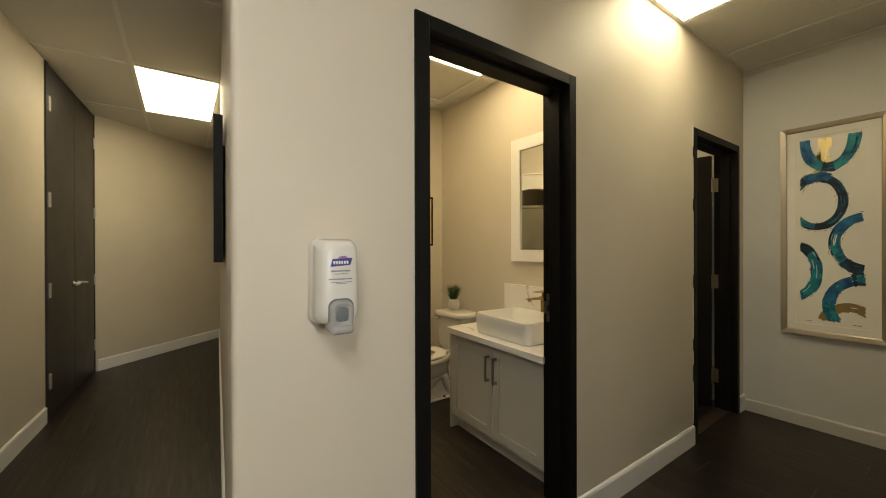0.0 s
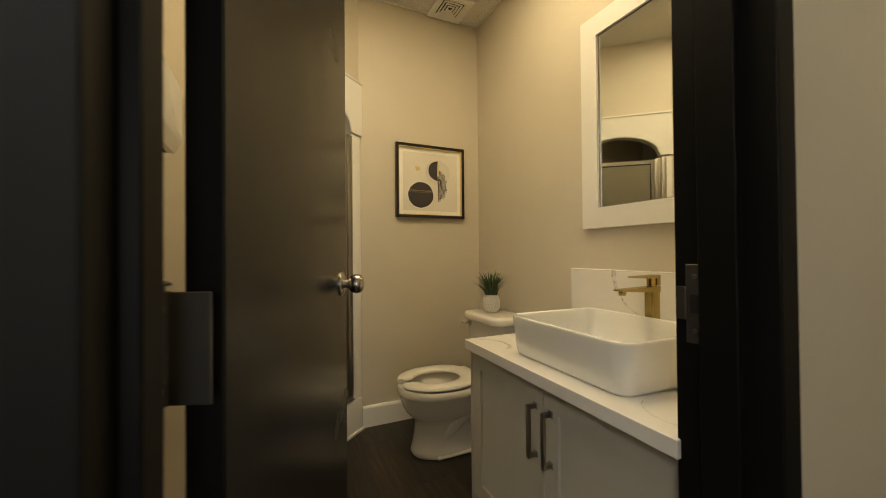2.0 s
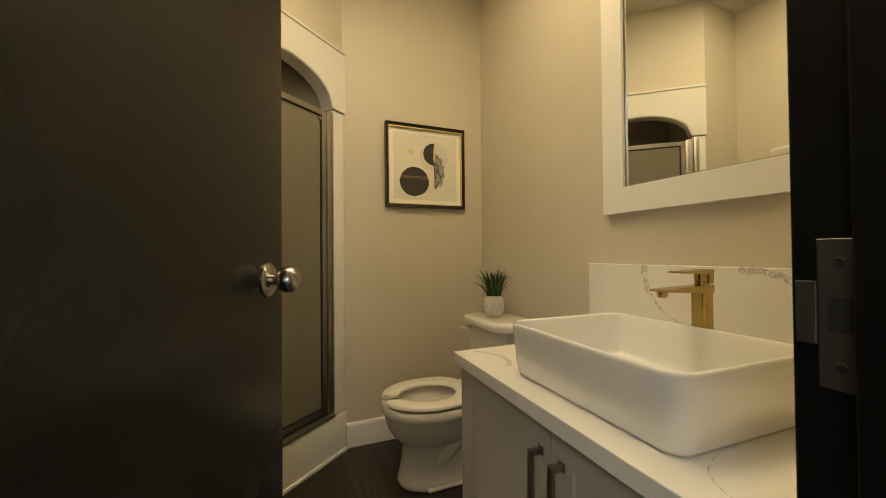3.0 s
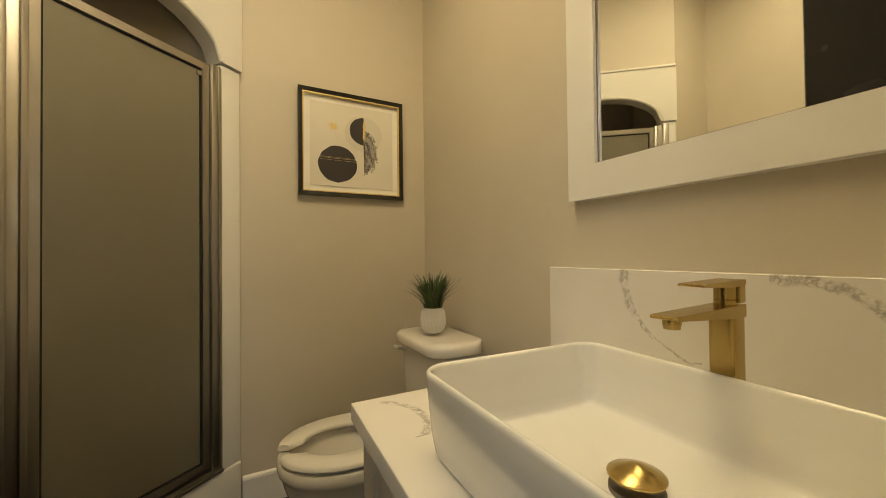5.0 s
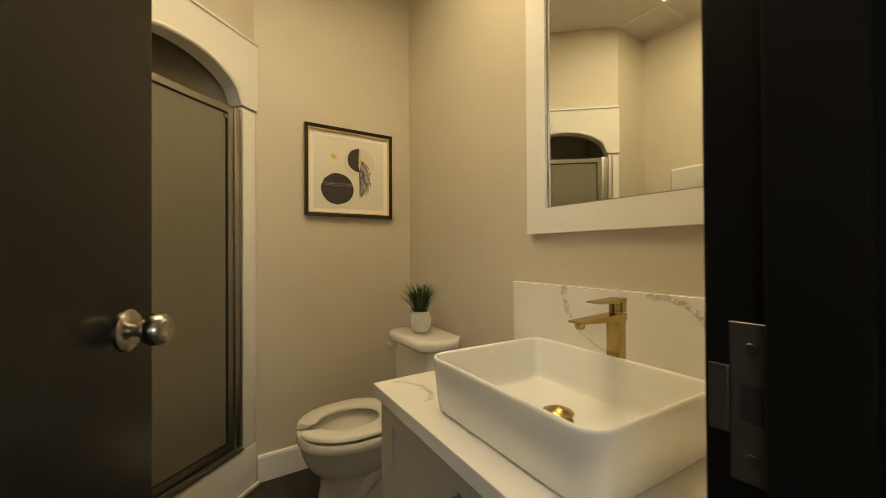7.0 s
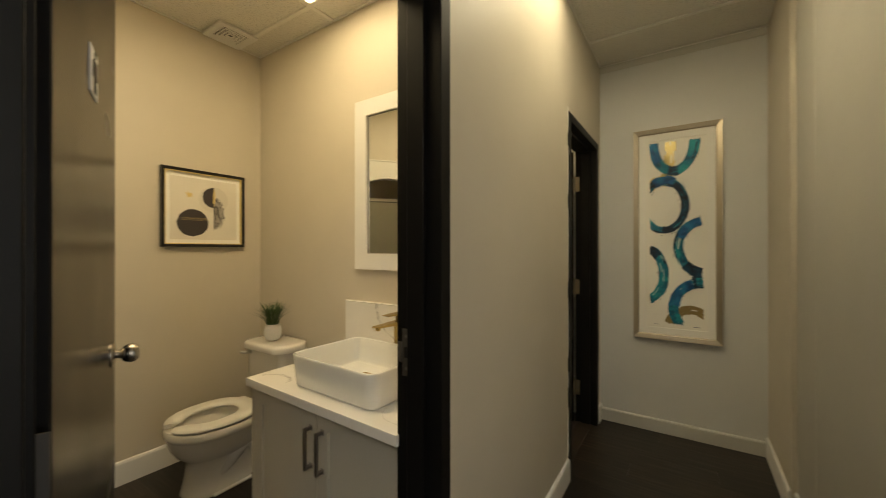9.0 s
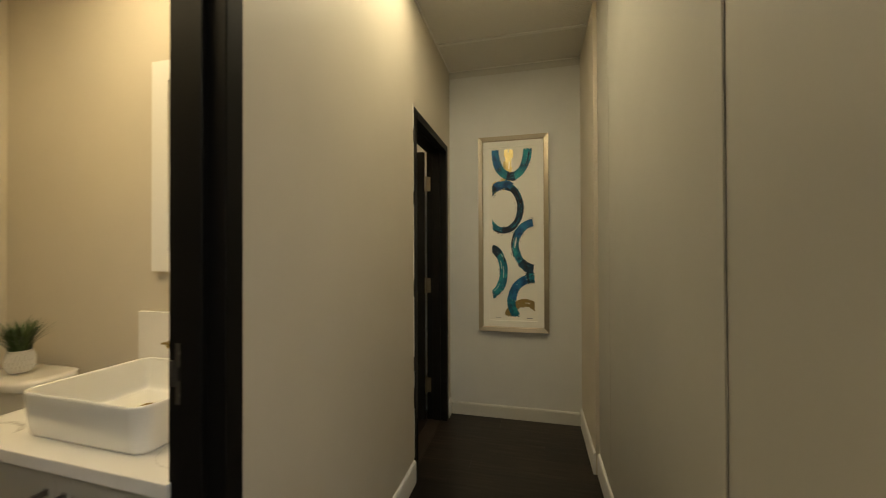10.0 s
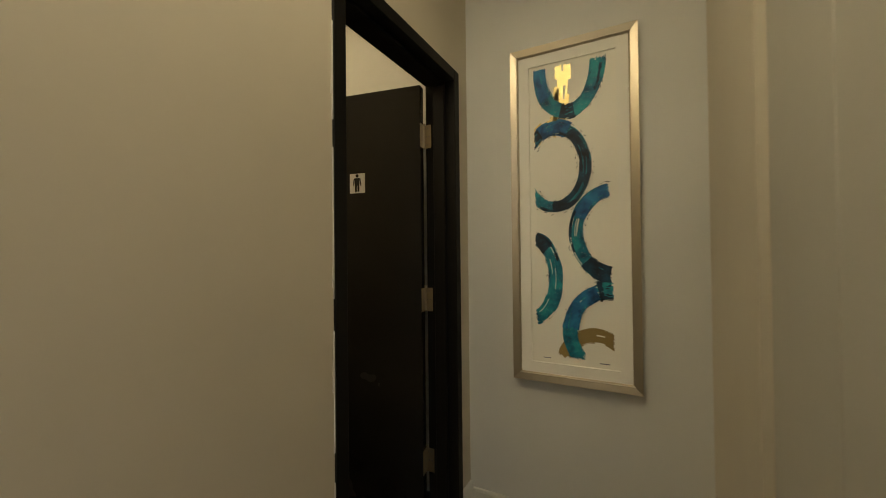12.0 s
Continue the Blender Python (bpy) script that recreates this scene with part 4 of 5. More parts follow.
# ---- shower ----
def shower():
    t = thing("shower_stall", (0, 0, 0), "white moulded shower unit with a framed obscure glass door", "shower")
    base_m = Matrix(((sh_dir.x, sh_in.x, 0, SH_A.x), (sh_dir.y, sh_in.y, 0, SH_A.y), (0, 0, 1, 0), (0, 0, 0, 1)))
    t.matrix_basis = base_m
    L = sh_len - 0.002
    # front surround: two stiles, a header with an arched underside, and a sill
    o0, o1 = 0.091, L - 0.074           # opening along the front
    spring, rise, top = 1.832, 0.157, UNIT_TOP - 0.002
    F, Bk = -0.016, 0.055
    for a, b in ((0.002, o0), (o1, L)):
        part("stile", new_box(a, b, F, Bk, BATH_Z, spring, bevel=0.008, seg=3), acrylic, t, smooth=True)
    bm = bmesh.new()
    n = 24
    half, mid = (o1 - o0) / 2, (o0 + o1) / 2
    arch = []
    for i in range(n + 1):
        x = o0 + (o1 - o0) * i / n
        u = abs(x - mid) / half
        arch.append((x, spring + rise * (1 - u ** 2.0) ** 0.5))
    low = [(0.002, spring + 0.004), (o0, spring + 0.004)] + arch[1:-1] + [(o1, spring + 0.004), (L, spring + 0.004)]
    rows = []
    F2 = F - 0.010
    for y in (F2, Bk):
        rows.append(([bm.verts.new((x, y, z)) for x, z in low], [bm.verts.new((x, y, top)) for x, z in low]))
    for (lo, hi), flip in zip(rows, (False, True)):
        for i in range(len(low) - 1):
            bm.faces.new((lo[i], lo[i + 1], hi[i + 1], hi[i]))
    for k in (0, 1):
        a, b = rows[0][k], rows[1][k]
        for i in range(len(low) - 1):
            bm.faces.new((a[i], a[i + 1], b[i + 1], b[i]))
    for i in (0, -1):
        bm.faces.new((rows[0][0][i], rows[1][0][i], rows[1][1][i], rows[0][1][i]))
    part("arched_header", bm, acrylic, t, "white header with an arched underside", smooth=True, angle=40)
    # rounded roll under the arch
    part("arch_roll", tube(bmesh.new(), [(x, F2 + 0.006, z + 0.006) for x, z in arch], 0.010, 10), acrylic, t, smooth=True)
    part("sill", new_box(0.002, L, F - 0.008, 0.09, BATH_Z, 0.284, bevel=0.016, seg=3), acrylic, t, smooth=True)
    part("sill_foot", new_box(0.002, L, F - 0.020, F - 0.007, BATH_Z, BATH_Z + 0.018, bevel=0.004), acrylic, t, smooth=True)
    part("top_bead", new_box(0.002, L, F2 - 0.008, F2 + 0.004, top - 0.014, top - 0.001, bevel=0.004), acrylic, t, smooth=True)
    # pan and inner lining
    part("pan", prism(bmesh.new(), [(0.05, 0.09), (L - 0.03, 0.09), (L - 0.10, 0.22), (0.55, 0.40)], BATH_Z, BATH_Z + 0.07), acrylic, t)
    # aluminium frame
    al = part("door_track", new_box(o0, o1, -0.022, 0.022, 0.285, 0.309, bevel=0.004), aluminium, t, smooth=True)
    part("track_rib", new_box(o0, o1, -0.030, -0.023, 0.285, 0.296, bevel=0.002), aluminium, al)
    for x in (o0, o1 - 0.042):
        p = part("jamb_rail", new_box(x, x + 0.042, -0.024, 0.016, 0.309, 1.812, bevel=0.004), aluminium, t, smooth=True)
        part("rail_rib", new_box(x + 0.013, x + 0.018, -0.030, -0.025, 0.311, 1.810, bevel=0.0015), aluminium, p)
    d = part("door_panel", frame_bars(bmesh.new(), o0 + 0.045, o1 - 0.040, 0.317, 1.806, 0.026, 0.010, -0.014, lambda u, v, h: (u, h, v)), aluminium, t, "satin aluminium door frame")
    part("glass", new_box(o0 + 0.068, o1 - 0.063, -0.006, 0.0, 0.340, 1.783), frosted, d, "smoky obscure glass pane")
    part("gasket", frame_bars(bmesh.new(), o0 + 0.0715, o1 - 0.0665, 0.3435, 1.7795, 0.006, 0.0, -0.009, lambda u, v, h: (u, h, v)), dark_gap, d)
    part("corner_post", new_box(o1 + 0.001, o1 + 0.030, -0.034, -0.0165, 0.286, 1.818, bevel=0.004), aluminium, t, smooth=True)
    part("catch", new_box(o0 + 0.076, o0 + 0.092, -0.018, -0.0095, 1.752, 1.768, bevel=0.002), aluminium, d)


shower()


# ---- pictures ----
def small_print():
    x0, x1, z0, z1 = 1.560, 2.040, 1.358, 1.830
    t = thing("framed_print", ((x0 + x1) / 2, BACK_Y, z0), "abstract black and gold print in a black frame", "picture")
    cx = (x0 + x1) / 2
    put = lambda u, v, h: (u - cx, -h, v - z0)
    part("frame", frame_bars(bmesh.new(), x0, x1, z0, z1, 0.0175, 0.0, 0.028, put, lip=0.004), black_lacquer, t)
    part("gold_lip", frame_bars(bmesh.new(), x0 + 0.0177, x1 - 0.0177, z0 + 0.0177, z1 - 0.0177, 0.0045, 0.0, 0.023, put), gold_leaf, t)
    part("mat", new_box(x0 + 0.015 - cx, x1 - 0.015 - cx, -0.008, -0.001, 0.015, z1 - z0 - 0.015), mat_board, t)
    part("sheet", new_box(x0 + 0.050 - cx, x1 - 0.048 - cx, -0.012, -0.009, 0.046, z1 - z0 - 0.050), paint("toned art paper", (0.76, 0.725, 0.64), 0.8, 0.10, 0.1), t)
    ink = paint("charcoal ink", (0.045, 0.038, 0.038), 0.7, 0.3, 0.2)
    rnd = random.Random(11)

    def blob(name, u, v, rx, rz, mat, a0=0, a1=360, d=0.0124, rough=0.03):
        bm = bmesh.new()
        n = 48
        pts = []
        for i in range(n + 1):
            a = radians(a0 + (a1 - a0) * i / n)
            k = 1 + rough * noise.noise(Vector((3 * math.cos(a), 3 * math.sin(a), u * 40)))
            pts.append((u + rx * k * math.cos(a), -d, v + rz * k * math.sin(a)))
        if a1 - a0 >= 360:
            pts.pop()
        f = bm.faces.new([bm.verts.new(p) for p in pts])
        ext = bmesh.ops.extrude_face_region(bm, geom=[f])
        bmesh.ops.translate(bm, verts=[v for v in ext["geom"] if isinstance(v, bmesh.types.BMVert)], vec=(0, -0.0006, 0))
        return part(name, bm, mat, t)
    blob("pale_shape", 0.050, 0.300, 0.088, 0.082, paint("pale wash", (0.69, 0.655, 0.575), 0.8, 0.08), d=0.0121)
    blob("ink_circle", -0.070, 0.148, 0.087, 0.083, ink, rough=0.055)
    blob("ink_circle", 0.050, 0.312, 0.066, 0.064, ink, 90, 270)
    blob("grey_wash", 0.050, 0.212, 0.060, 0.094, paint("grey wash", (0.36, 0.335, 0.30), 0.8, 0.35), -90, 90, d=0.0122, rough=0.25)
    bm = bmesh.new()
    for i in range(1500):
        a = radians(rnd.uniform(-90, 90))
        q = rnd.random() ** 0.6
        u, v = 0.050 + 0.070 * q * math.cos(a), 0.212 + 0.104 * q * math.sin(a)
        edge = (u - 0.050) / 0.07
        if u > 0.058 and noise.noise(Vector((u * 60, v * 34, 0))) + 0.5 * noise.noise(Vector((u * 190, v * 140, 3))) < -0.10 + 0.30 * edge - 0.5 * max(0.0, (v - 0.26) / 0.05):
            continue
        s = rnd.uniform(0.0008, 0.0030)
        vs = [bm.verts.new((u + s * math.cos(k * 1.2566 + i) * rnd.uniform(0.5, 1.2), -0.0130 - i * 2e-7, v + s * math.sin(k * 1.2566 + i) * rnd.uniform(0.5, 1.3))) for k in range(5)]
        bm.faces.new(vs)
    tagged(part("ink_texture", bm, ink, t, "broken charcoal half-moon"), kind="stuff")
    blob("gold_fleck", -0.092, 0.318, 0.018, 0.014, gold_leaf, rough=0.9)
    blob("gold_fleck", 0.052, 0.315, 0.006, 0.052, gold_leaf, rough=0.7, d=0.0132)
    bm = bmesh.new()
    for k in range(3):
        zz = 0.166 + 0.006 * k + rnd.uniform(-0.002, 0.002)
        box(bm, -0.165 + 0.02 * rnd.random(), 0.005 + 0.02 * rnd.random(), -0.0136, -0.0131, zz, zz + 0.0007)
    part("gold_line", bm, gold_leaf, t)


small_print()


def tall_print():
    y0, y1, z0, z1 = 0.366, 0.906, 0.688, 2.223
    cy = (y0 + y1) / 2
    t = thing("framed_art", (END_X, cy, z0), "tall abstract print of teal rings in a champagne frame", "picture")
    # u runs to the viewer's right, which is -y
    W, H = y1 - y0, z1 - z0
    put = lambda u, v, h: (-h, -u, v)
    part("frame", frame_bars(bmesh.new(), -W / 2, W / 2, 0, H, 0.030, 0.0, 0.036, put, lip=0.007), champagne, t)
    part("frame_rim", frame_bars(bmesh.new(), -W / 2 + 0.0302, W / 2 - 0.0302, 0.0302, H - 0.0302, 0.006, 0.0, 0.024, put, lip=0.003), champagne, t)
    part("backing", new_box(-0.010, -0.002, -W / 2 + 0.034, W / 2 - 0.034, 0.034, H - 0.034), mat_board, t)
    pu, pv0, pv1 = 0.165, 0.112, 1.437
    part("mat", frame_bars(bmesh.new(), -W / 2 + 0.034, W / 2 - 0.034, 0.034, H - 0.034, 0.0505, 0.0105, 0.0190, put), mat_board, t)
    part("sheet", new_box(-0.0120, -0.0102, -pu - 0.028, pu + 0.028, pv0 - 0.038, pv1 + 0.038), art_paper, t)

    def ink(name, dark, mid, light):
        m = material(name, mid, 0.6)
        tc = node(m, "ShaderNodeTexCoord")
        n = noise_tex(m, tc.outputs["Object"], 13, 5, 0.6)
        base(m, ramp(m, n, [(0.33, dark), (0.46, mid), (0.62, light)]))
        return m
    teal = ink("teal ink", (0.004, 0.045, 0.10), (0.006, 0.15, 0.24), (0.020, 0.33, 0.38))
    blue = ink("blue ink", (0.005, 0.035, 0.10), (0.010, 0.10, 0.27), (0.020, 0.20, 0.42))
    navy = ink("navy ink", (0.004, 0.008, 0.016), (0.006, 0.020, 0.045), (0.006, 0.06, 0.12))
    ochre = paint("dull gold ink", (0.30, 0.215, 0.075), 0.45, 0.12, 0.1)
    rnd = random.Random(21)

    def stroke(u, v, ru, rv, a0, a1, w, mat, depth, bristles=9, dry=0.25, name="brush_stroke"):
        """Brush stroke along an arc, made of side-by-side bristle bands with torn ends, clipped to the sheet."""
        bm = bmesh.new()
        n = max(10, int(abs(a1 - a0) / 5))
        for b in range(bristles):
            k0, k1 = b / bristles, (b + 1) / bristles
            s0 = rnd.uniform(0, 0.03) if 0 < b else rnd.uniform(0.01, 0.08)
            s1 = 1 - rnd.uniform(0, 0.05)
            edge = b in (0, bristles - 1)
            gap = (rnd.random() < dry) or edge
            g0 = rnd.uniform(0.1, 0.75)
            g1 = g0 + rnd.uniform(0.05, 0.22)
            last = None
            for i in range(n + 1):
                s = s0 + (s1 - s0) * i / n
                a = radians(a0 + (a1 - a0) * s)
                wob = 0.10 * noise.noise(Vector((a * 2.2, b * 0.9, u * 20 + v * 9))) if edge else 0
                pair = []
                for kk in (k0 - wob * 0.5, k1 + wob):
                    rr = (kk - 0.5) * w * 1.15
                    pu_, pv_ = u + (ru + rr) * math.cos(a), v + (rv + rr) * math.sin(a)
                    pair.append((max(-pu, min(pu, pu_)), max(pv0, min(pv1, pv_))))
                inside = abs(pair[0][0]) < pu or abs(pair[1][0]) < pu
                inside = inside and (pv0 < pair[0][1] < pv1 or pv0 < pair[1][1] < pv1)
                if gap and g0 < s < g1:
                    inside = False
                cur = [bm.verts.new(put(p[0], p[1], 0.0122 + depth * 0.00018)) for p in pair] if inside else None
                if cur and last:
                    bm.faces.new((last[0], last[1], cur[1], cur[0]))
                last = cur
        return tagged(part(name, bm, mat, t), kind="stuff")

    def at(fu, fv):
        return -pu + 2 * pu * fu, pv1 - (pv1 - pv0) * fv
    # gold patches, then the rings from the top down
    stroke(*at(0.06, 0.02), 0.112, 0.40, -34, 14, 0.058, gold_leaf, 1, 7, 0.1, "gold_patch")
    stroke(*at(0.34, 0.312), 0.135, 0.150, 92, 150, 0.060, gold_leaf, 1, 7, 0.25, "gold_patch")
    stroke(*at(0.10, 0.10), 0.070, 0.30, -40, 8, 0.020, gold_leaf, 1, 4, 0.5, "gold_patch")
    u, v = at(0.465, 0.010)
    stroke(u, v, 0.126, 0.205, 172, 372, 0.056, teal, 3, 18, 0.15)
    stroke(u, v, 0.126, 0.205, 172, 222, 0.056, blue, 4, 16, 0.30)
    stroke(u, v, 0.128, 0.206, 254, 282, 0.062, navy, 5, 16, 0.35)
    stroke(u, v, 0.138, 0.216, 322, 356, 0.010, navy, 5, 4, 0.5)
    u, v = at(0.28, 0.352)
    stroke(u, v, 0.131, 0.178, -150, 150, 0.044, teal, 6, 18, 0.25)
    stroke(u, v, 0.131, 0.182, 62, 122, 0.062, blue, 7, 18, 0.20)
    stroke(u, v, 0.130, 0.176, -98, 66, 0.040, navy, 8, 18, 0.40)
    stroke(u, v, 0.133, 0.184, 118, 158, 0.046, navy, 9, 14, 0.55)
    stroke(u, v, 0.112, 0.158, -20, 82, 0.012, navy, 9, 5, 0.5)
    stroke(u, v, 0.150, 0.196, -120, 10, 0.012, navy, 10, 5, 0.5)
    u, v = at(1.03, 0.579)
    stroke(u, v, 0.160, 0.184, 98, 262, 0.054, teal, 10, 18, 0.25)
    stroke(u, v, 0.160, 0.184, 98, 160, 0.054, blue, 11, 16, 0.25)
    stroke(u, v, 0.160, 0.182, 222, 264, 0.060, navy, 12, 18, 0.15)
    stroke(u, v, 0.184, 0.208, 150, 205, 0.010, navy, 12, 4, 0.5)
    u, v = at(-0.055, 0.730)
    stroke(u, v, 0.108, 0.184, -82, 84, 0.056, teal, 13, 18, 0.25)
    stroke(u, v, 0.108, 0.184, 46, 84, 0.056, navy, 14, 16, 0.25)
    stroke(u, v, 0.128, 0.206, 22, 60, 0.010, navy, 14, 4, 0.4)
    stroke(*at(0.785, 1.010), 0.132, 0.124, 12, 176, 0.056, ochre, 2, 12, 0.15, "gold_patch")
    u, v = at(0.955, 0.905)
    stroke(u, v, 0.163, 0.182, 62, 226, 0.056, teal, 15, 18, 0.2)
    stroke(u, v, 0.163, 0.182, 106, 178, 0.060, blue, 16, 18, 0.2)
    stroke(u, v, 0.163, 0.186, 60, 108, 0.078, navy, 17, 18, 0.2)
    stroke(u, v, 0.163, 0.190, 72, 100, 0.050, teal, 18, 12, 0.6)
    bm = bmesh.new()
    for fu, fv, ru, rv in ((0.465, 0.01, 0.126, 0.205), (0.28, 0.352, 0.131, 0.178), (1.03, 0.579, 0.160, 0.184), (-0.055, 0.73, 0.108, 0.184), (0.955, 0.905, 0.163, 0.182)):
        u, v = at(fu, fv)
        for i in range(120):
            a = rnd.uniform(0, 2 * math.pi)
            k = rnd.choice((-1, 1)) * rnd.uniform(0.022, 0.038)
            pu_, pv_ = u + (ru + k) * math.cos(a), v + (rv + k) * math.sin(a)
            ln, th = rnd.uniform(0.003, 0.022), rnd.uniform(0.0006, 0.0026)
            if abs(pu_) < pu - 0.012 and pv0 + 0.012 < pv_ < pv1 - 0.012:
                d = a + math.pi / 2 + rnd.uniform(-0.5, 0.5)
                c, s_ = math.cos(d), math.sin(d)
                quad = [(pu_ - c * ln / 2, pv_ - s_ * ln / 2), (pu_ - s_ * th, pv_ + c * th), (pu_ + c * ln / 2, pv_ + s_ * ln / 2), (pu_ + s_ * th * 0.6, pv_ - c * th * 0.6)]
                bm.faces.new([bm.verts.new(put(p, q, 0.0123 + 19 * 0.00018)) for p, q in quad])
    tagged(part("ink_splatter", bm, navy, t), kind="stuff")
    part("caption", new_box(-0.0126, -0.0121, 0.10, 0.135, pv0 - 0.007, pv0 - 0.004), label_grey, t)
    part("caption", new_box(-0.0126, -0.0121, -0.145, -0.105, pv0 - 0.008, pv0 - 0.004), label_grey, t)


tall_print()


# ---- hand sanitizer dispenser ----
def sanitizer():
    x0, x1, z0, z1 = 0.327, 0.458, 1.101, 1.362
    cx = (x0 + x1) / 2
    t = thing("sanitizer_dispenser", (cx, Y0, z0), "white wall-mounted hand sanitizer dispenser with grey push bar", "dispenser")
    w, h = (x1 - x0) / 2, z1 - z0
    bm = bmesh.new()

    def ring(y, inset, low, r):
        return [(u * (1 - 0.09 * max(0.0, v / h - 0.3) - 0.16 * max(0.0, 0.22 - v / h)), y, v) for u, v in rounded(-w + inset, w - inset, low, h - inset, r, 8)]
    loft(bm, [ring(0.0, 0.0, 0.018, 0.022), ring(-0.038, 0.0005, 0.018, 0.024), ring(-0.0395, 0.0025, 0.020, 0.024), ring(-0.041, 0.0025, 0.020, 0.024), ring(-0.0425, 0.001, 0.019, 0.025),
              ring(-0.070, 0.007, 0.024, 0.028), ring(-0.084, 0.012, 0.028, 0.030), ring(-0.0915, 0.019, 0.034, 0.028), ring(-0.0945, 0.028, 0.042, 0.022), ring(-0.095, 0.045, 0.06, 0.012)])
    body = part("cover", bm, white_plastic, t, smooth=True, angle=60)
    bm = bmesh.new()

    def pring(y, inset, r):
        return [(u, y, v) for u, v in rounded(-0.033 + inset, 0.033 - inset, -0.004 + inset, 0.090 - inset, r - inset * 0.5, 10)]
    loft(bm, [pring(-0.055, 0.0, 0.022), pring(-0.098, 0.0, 0.022), pring(-0.104, 0.002, 0.022), pring(-0.107, 0.006, 0.020), pring(-0.1075, 0.012, 0.018), pring(-0.104, 0.017, 0.016)])
    push = part("push_bar", bm, grey_plastic, t, "grey push bar", smooth=True, angle=50)
    bm = bmesh.new()
    loft(bm, [[(u, y, v) for u, v in rounded(-0.036, 0.036, 0.020, 0.094, 0.024, 10)] for y in (-0.080, -0.0958)])
    part("push_recess", bm, smoke_plastic, push)
    bm = bmesh.new()
    loft(bm, [[(u, y, v) for u, v in rounded(-0.0165 + k, 0.0165 - k, 0.032 + k, 0.070 - k, 0.008, 6)] for y, k in ((-0.1035, 0.0), (-0.1068, 0.0), (-0.1075, 0.002))])
    part("window", bm, smoke_plastic, push, "smoked level window", smooth=True)
    bm = bmesh.new()
    loft(bm, [[(u, y, v) for u, v in rounded(-0.0305 + k, 0.0305 - k, -0.003 + k, 0.020 - k, 0.010 - k * 0.95, 8)] for y, k in ((-0.085, 0.0), (-0.1085, 0.0), (-0.1115, 0.002), (-0.1130, 0.006))])
    part("push_lip", bm, grey_plastic, push, smooth=True, angle=60)
    part("nozzle", lathe(bmesh.new(), [(0.008, 0.0), (0.010, 0.02)], 14, pose(-0.02, -0.05, 0.004)), grey_plastic, t)
    # badge as plain shapes, and unreadable text as bars
    bm = bmesh.new()
    loft(bm, [[(-0.030, y, 0.182), (0.026, y, 0.186), (0.032, y, 0.206), (-0.024, y, 0.203)] for y in (-0.0953, -0.0965)])
    lb = part("badge", bm, label_blue, body, "blue badge")
    bm = bmesh.new()
    loft(bm, [[(-0.010, y, 0.204), (0.020, y, 0.2055), (0.012, y, 0.212), (-0.004, y, 0.210)] for y in (-0.0953, -0.0965)])
    part("badge_swoosh", bm, label_violet, body)
    bm = bmesh.new()
    for k in range(6):
        box(bm, -0.022 + k * 0.0075, -0.0175 + k * 0.0075, -0.0974, -0.0966, 0.189, 0.198)
    part("badge_mark", bm, label_white, body)
    bm = bmesh.new()
    for z, a, b, hh in ((0.168, -0.028, 0.026, 0.004), (0.161, -0.018, 0.020, 0.002), (0.146, -0.034, 0.032, 0.0035), (0.138, -0.028, 0.030, 0.002), (0.134, -0.014, 0.014, 0.002)):
        x = a
        while x < b:
            s = min(0.008, b - x)
            box(bm, x, x + s, -0.0963, -0.0953, z, z + hh)
            x += s + 0.0015
    part("print_lines", bm, label_grey, body)


sanitizer()

# black board on the hall face, seen edge-on
bf = thing("black_board", pose(CORNER_X + HALL_LEAN * 0.655 - 0.010, Y0 + 0.655, 1.278, 0, 0, -math.degrees(math.atan(HALL_LEAN))), "black framed board hung on the hall wall", "board")
part("frame", frame_bars(bmesh.new(), 0.0, 0.90, 0.0, 0.60, 0.03, 0.0, 0.034, lambda u, v, h: (-h, u, v)), black_plastic, bf)
part("panel", new_box(-0.026, -0.001, 0.028, 0.872, 0.028, 0.572), black_plastic, bf)
part("cleat", new_box(0.0, 0.0105, 0.10, 0.80, 0.42, 0.50), black_plastic, bf)


# paper towel box on the wall behind the open door
tb = thing("towel_dispenser", (BATH_X, 2.25, 1.475), "white paper towel dispenser on the washroom wall", "dispenser")
bm = bmesh.new()
loft(bm, [[(d, y, z) for y, z in rounded(-0.15, 0.15, 0, 0.235, 0.02, 4)] for d in (0.001, 0.10)] + [[(0.12, y, z) for y, z in rounded(-0.135, 0.135, 0.035, 0.22, 0.02, 4)]])
part("case", bm, white_plastic, tb, smooth=True)
# dark block under the case, painted shade of the paper opening
part("slot", new_box(0.03, 0.08, -0.11, 0.11, -0.004, 0.002), dark_gap, tb)

# ceiling vent
vt = thing("ceiling_vent", (1.895, 2.985, CEIL_BATH), "white square exhaust fan grille in the ceiling", "vent")
part("frame", frame_bars(bmesh.new(), -0.115, 0.115, -0.115, 0.115, 0.03, 0.0, -0.012, lambda u, v, h: (u, v, h), lip=-0.004), trim_paint, vt)
# black sheet behind the slats, in place of the shaded duct
part("backing", new_box(-0.088, 0.088, -0.088, 0.088, -0.003, -0.001), dark_gap, vt)
for k in range(4):
    r0 = 0.083 - k * 0.020
    part("slat", frame_bars(bmesh.new(), -r0, r0, -r0, r0, 0.011, -0.002, -0.010, lambda u, v, h: (u, v, h), lip=-0.003), trim_paint, vt)

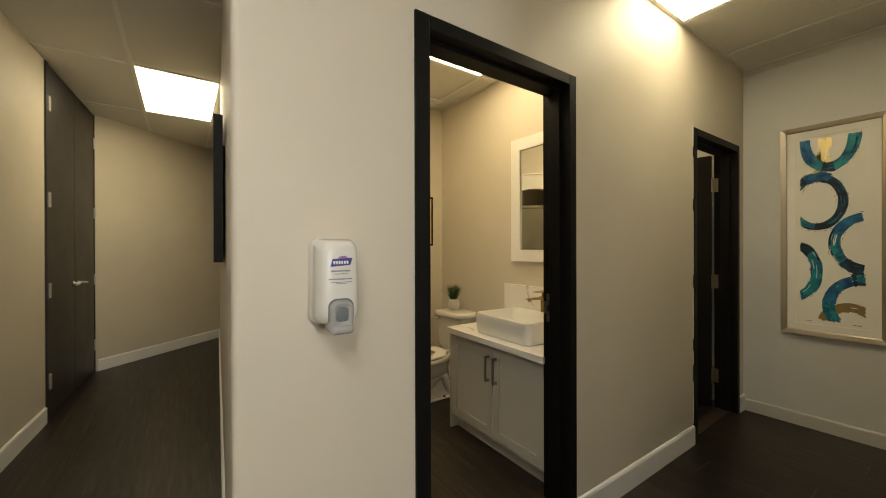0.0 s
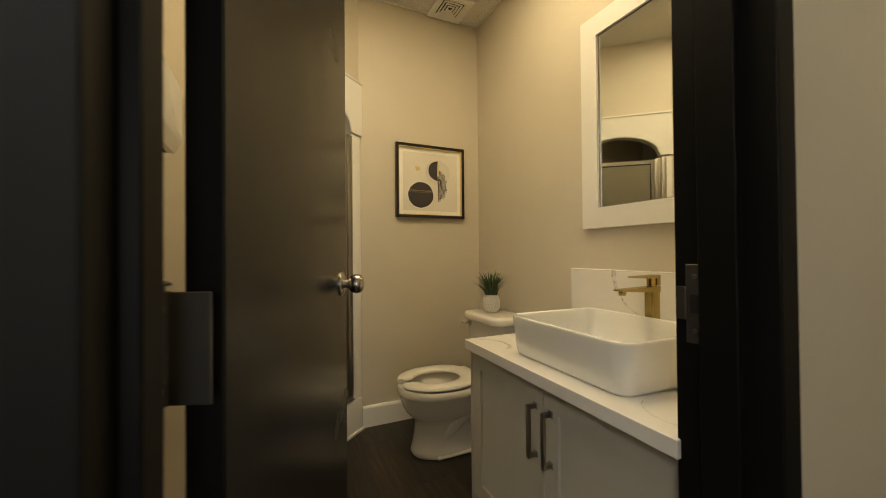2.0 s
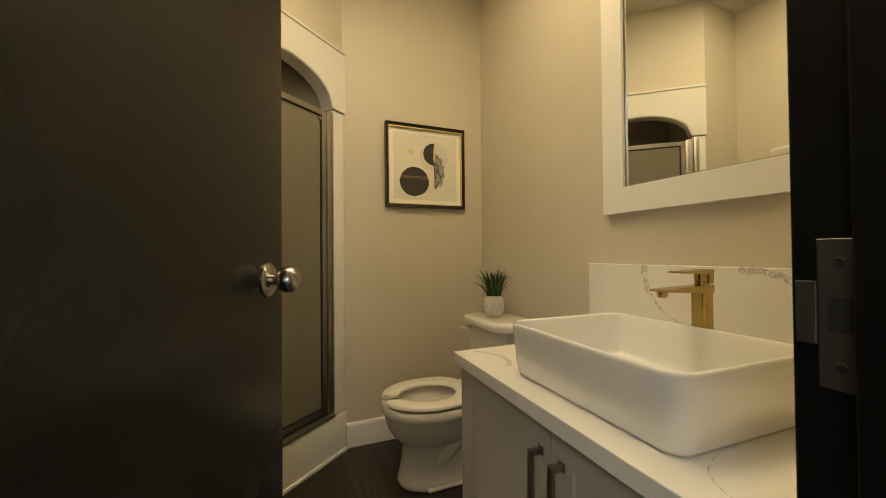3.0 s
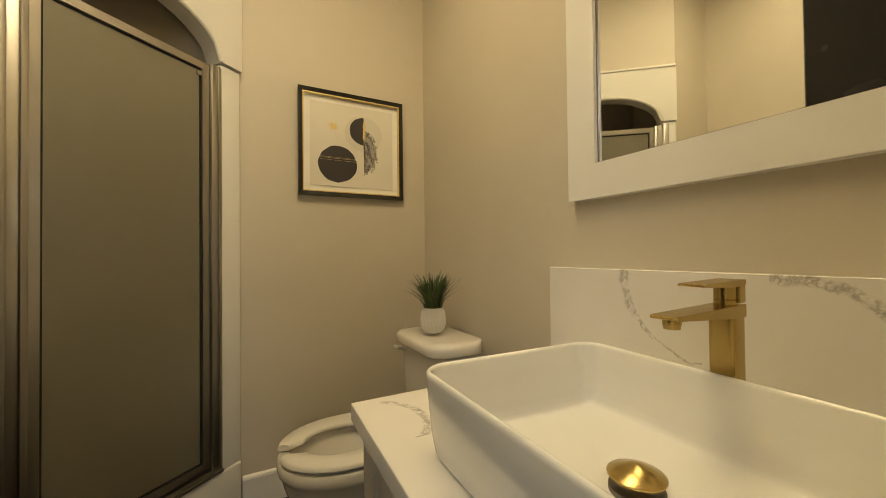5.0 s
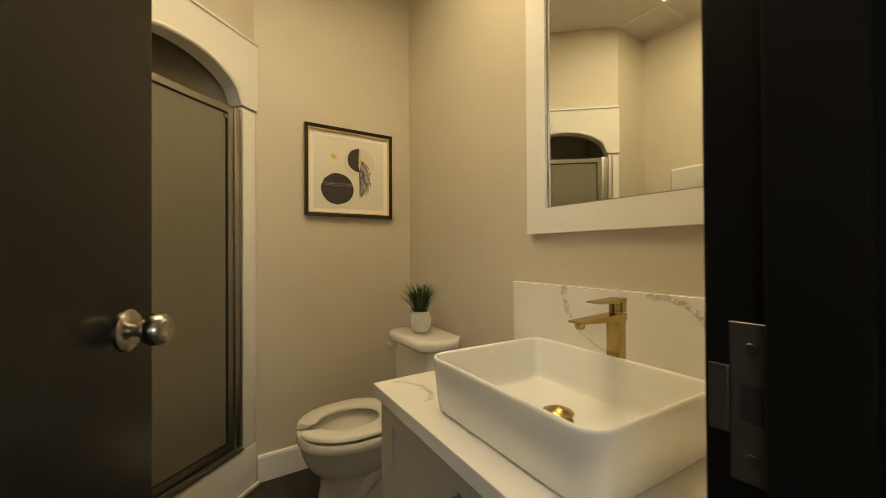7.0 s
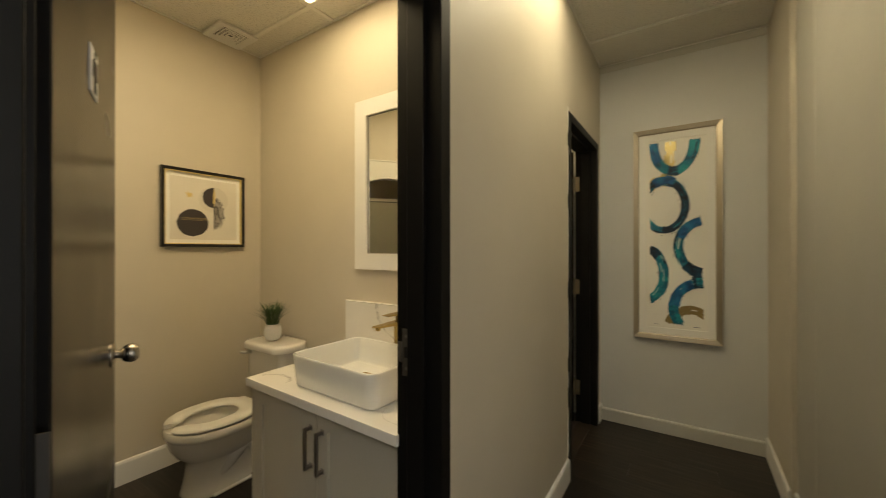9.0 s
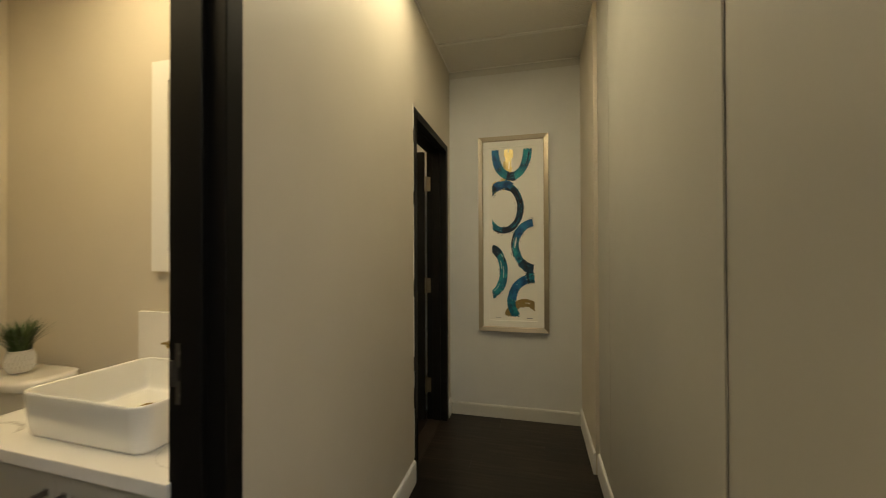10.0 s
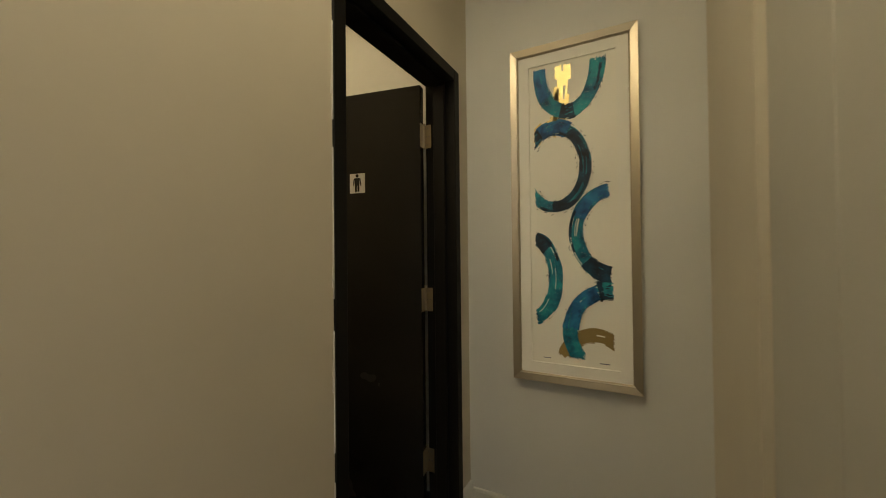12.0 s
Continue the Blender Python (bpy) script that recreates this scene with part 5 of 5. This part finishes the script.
# ragged caulk line along the second door's frame
bm = bmesh.new()
rnd = random.Random(3)
z = 0.14
while z < 2.14:
    h = rnd.uniform(0.03, 0.10)
    w = rnd.choice((0.0, 0.0, 0.0012, 0.002, 0.003, 0.006))
    if w == 0.0:
        z += h
        continue
    x = DOOR2[0] - 0.0505
    loft(bm, [[(x - w, y, z), (x + 0.0005, y, z), (x + 0.0005, y, z + h), (x - w * rnd.uniform(0.3, 1), y, z + h)] for y in (Y0 - 0.004, Y0 + 0.001)])
    z += h
structure("trim", bm, caulk, "uneven bead of white caulk beside the black frame", "trim")

# ---- floor planks ----
PW, PL = 0.182, 1.22


def planks(owner, x0, x1, y0, y1, z, ragged):
    """Boards along y in staggered rows; ragged(x, y) says whether a board belongs. Full boards share one mesh."""
    full = None
    i = math.floor(x0 / PW)
    while i * PW < x1:
        xa, xb = max(i * PW, x0), min((i + 1) * PW, x1)
        y = y0 - ((i * 0.37) % 1.0) * PL
        while y < y1:
            ya, yb = max(y, y0), min(y + PL, y1)
            if xb - xa > 0.01 and yb - ya > 0.01 and ragged((xa + xb) / 2, ya, yb):
                whole = xb - xa > PW - 1e-4 and yb - ya > PL - 1e-4
                if whole and full:
                    ob = new("plank", full)
                    ob.parent = owner
                else:
                    ob = part("plank", new_box(0.0004, xb - xa - 0.0004, 0.0004, yb - ya - 0.0004, -0.006, 0.0), plank_wood, owner)
                    full = ob.data if whole else full
                ob.location = (xa, ya, z)
            y += PL
        i += 1


planks(bpy.data.objects["floor"], -1.25, 1.0, -3.0, 7.4, 0.0, lambda x, a, b: not (b < 7.3 and a > 1.3 and x > 0.35 + 0.17 * (a - 1.2)))
planks(bpy.data.objects["floor"], 1.0, END_X, 0.0, DOORWALL_Y1, 0.0, lambda x, a, b: True)
planks(bpy.data.objects["floor"], VAN_X + 0.12, END_X, DOORWALL_Y1, 2.9, 0.0, lambda x, a, b: True)
planks(bpy.data.objects["floor_bath"], BATH_X, VAN_X, DOORWALL_Y0 + 0.03, BACK_Y, BATH_Z, lambda x, a, b: True)
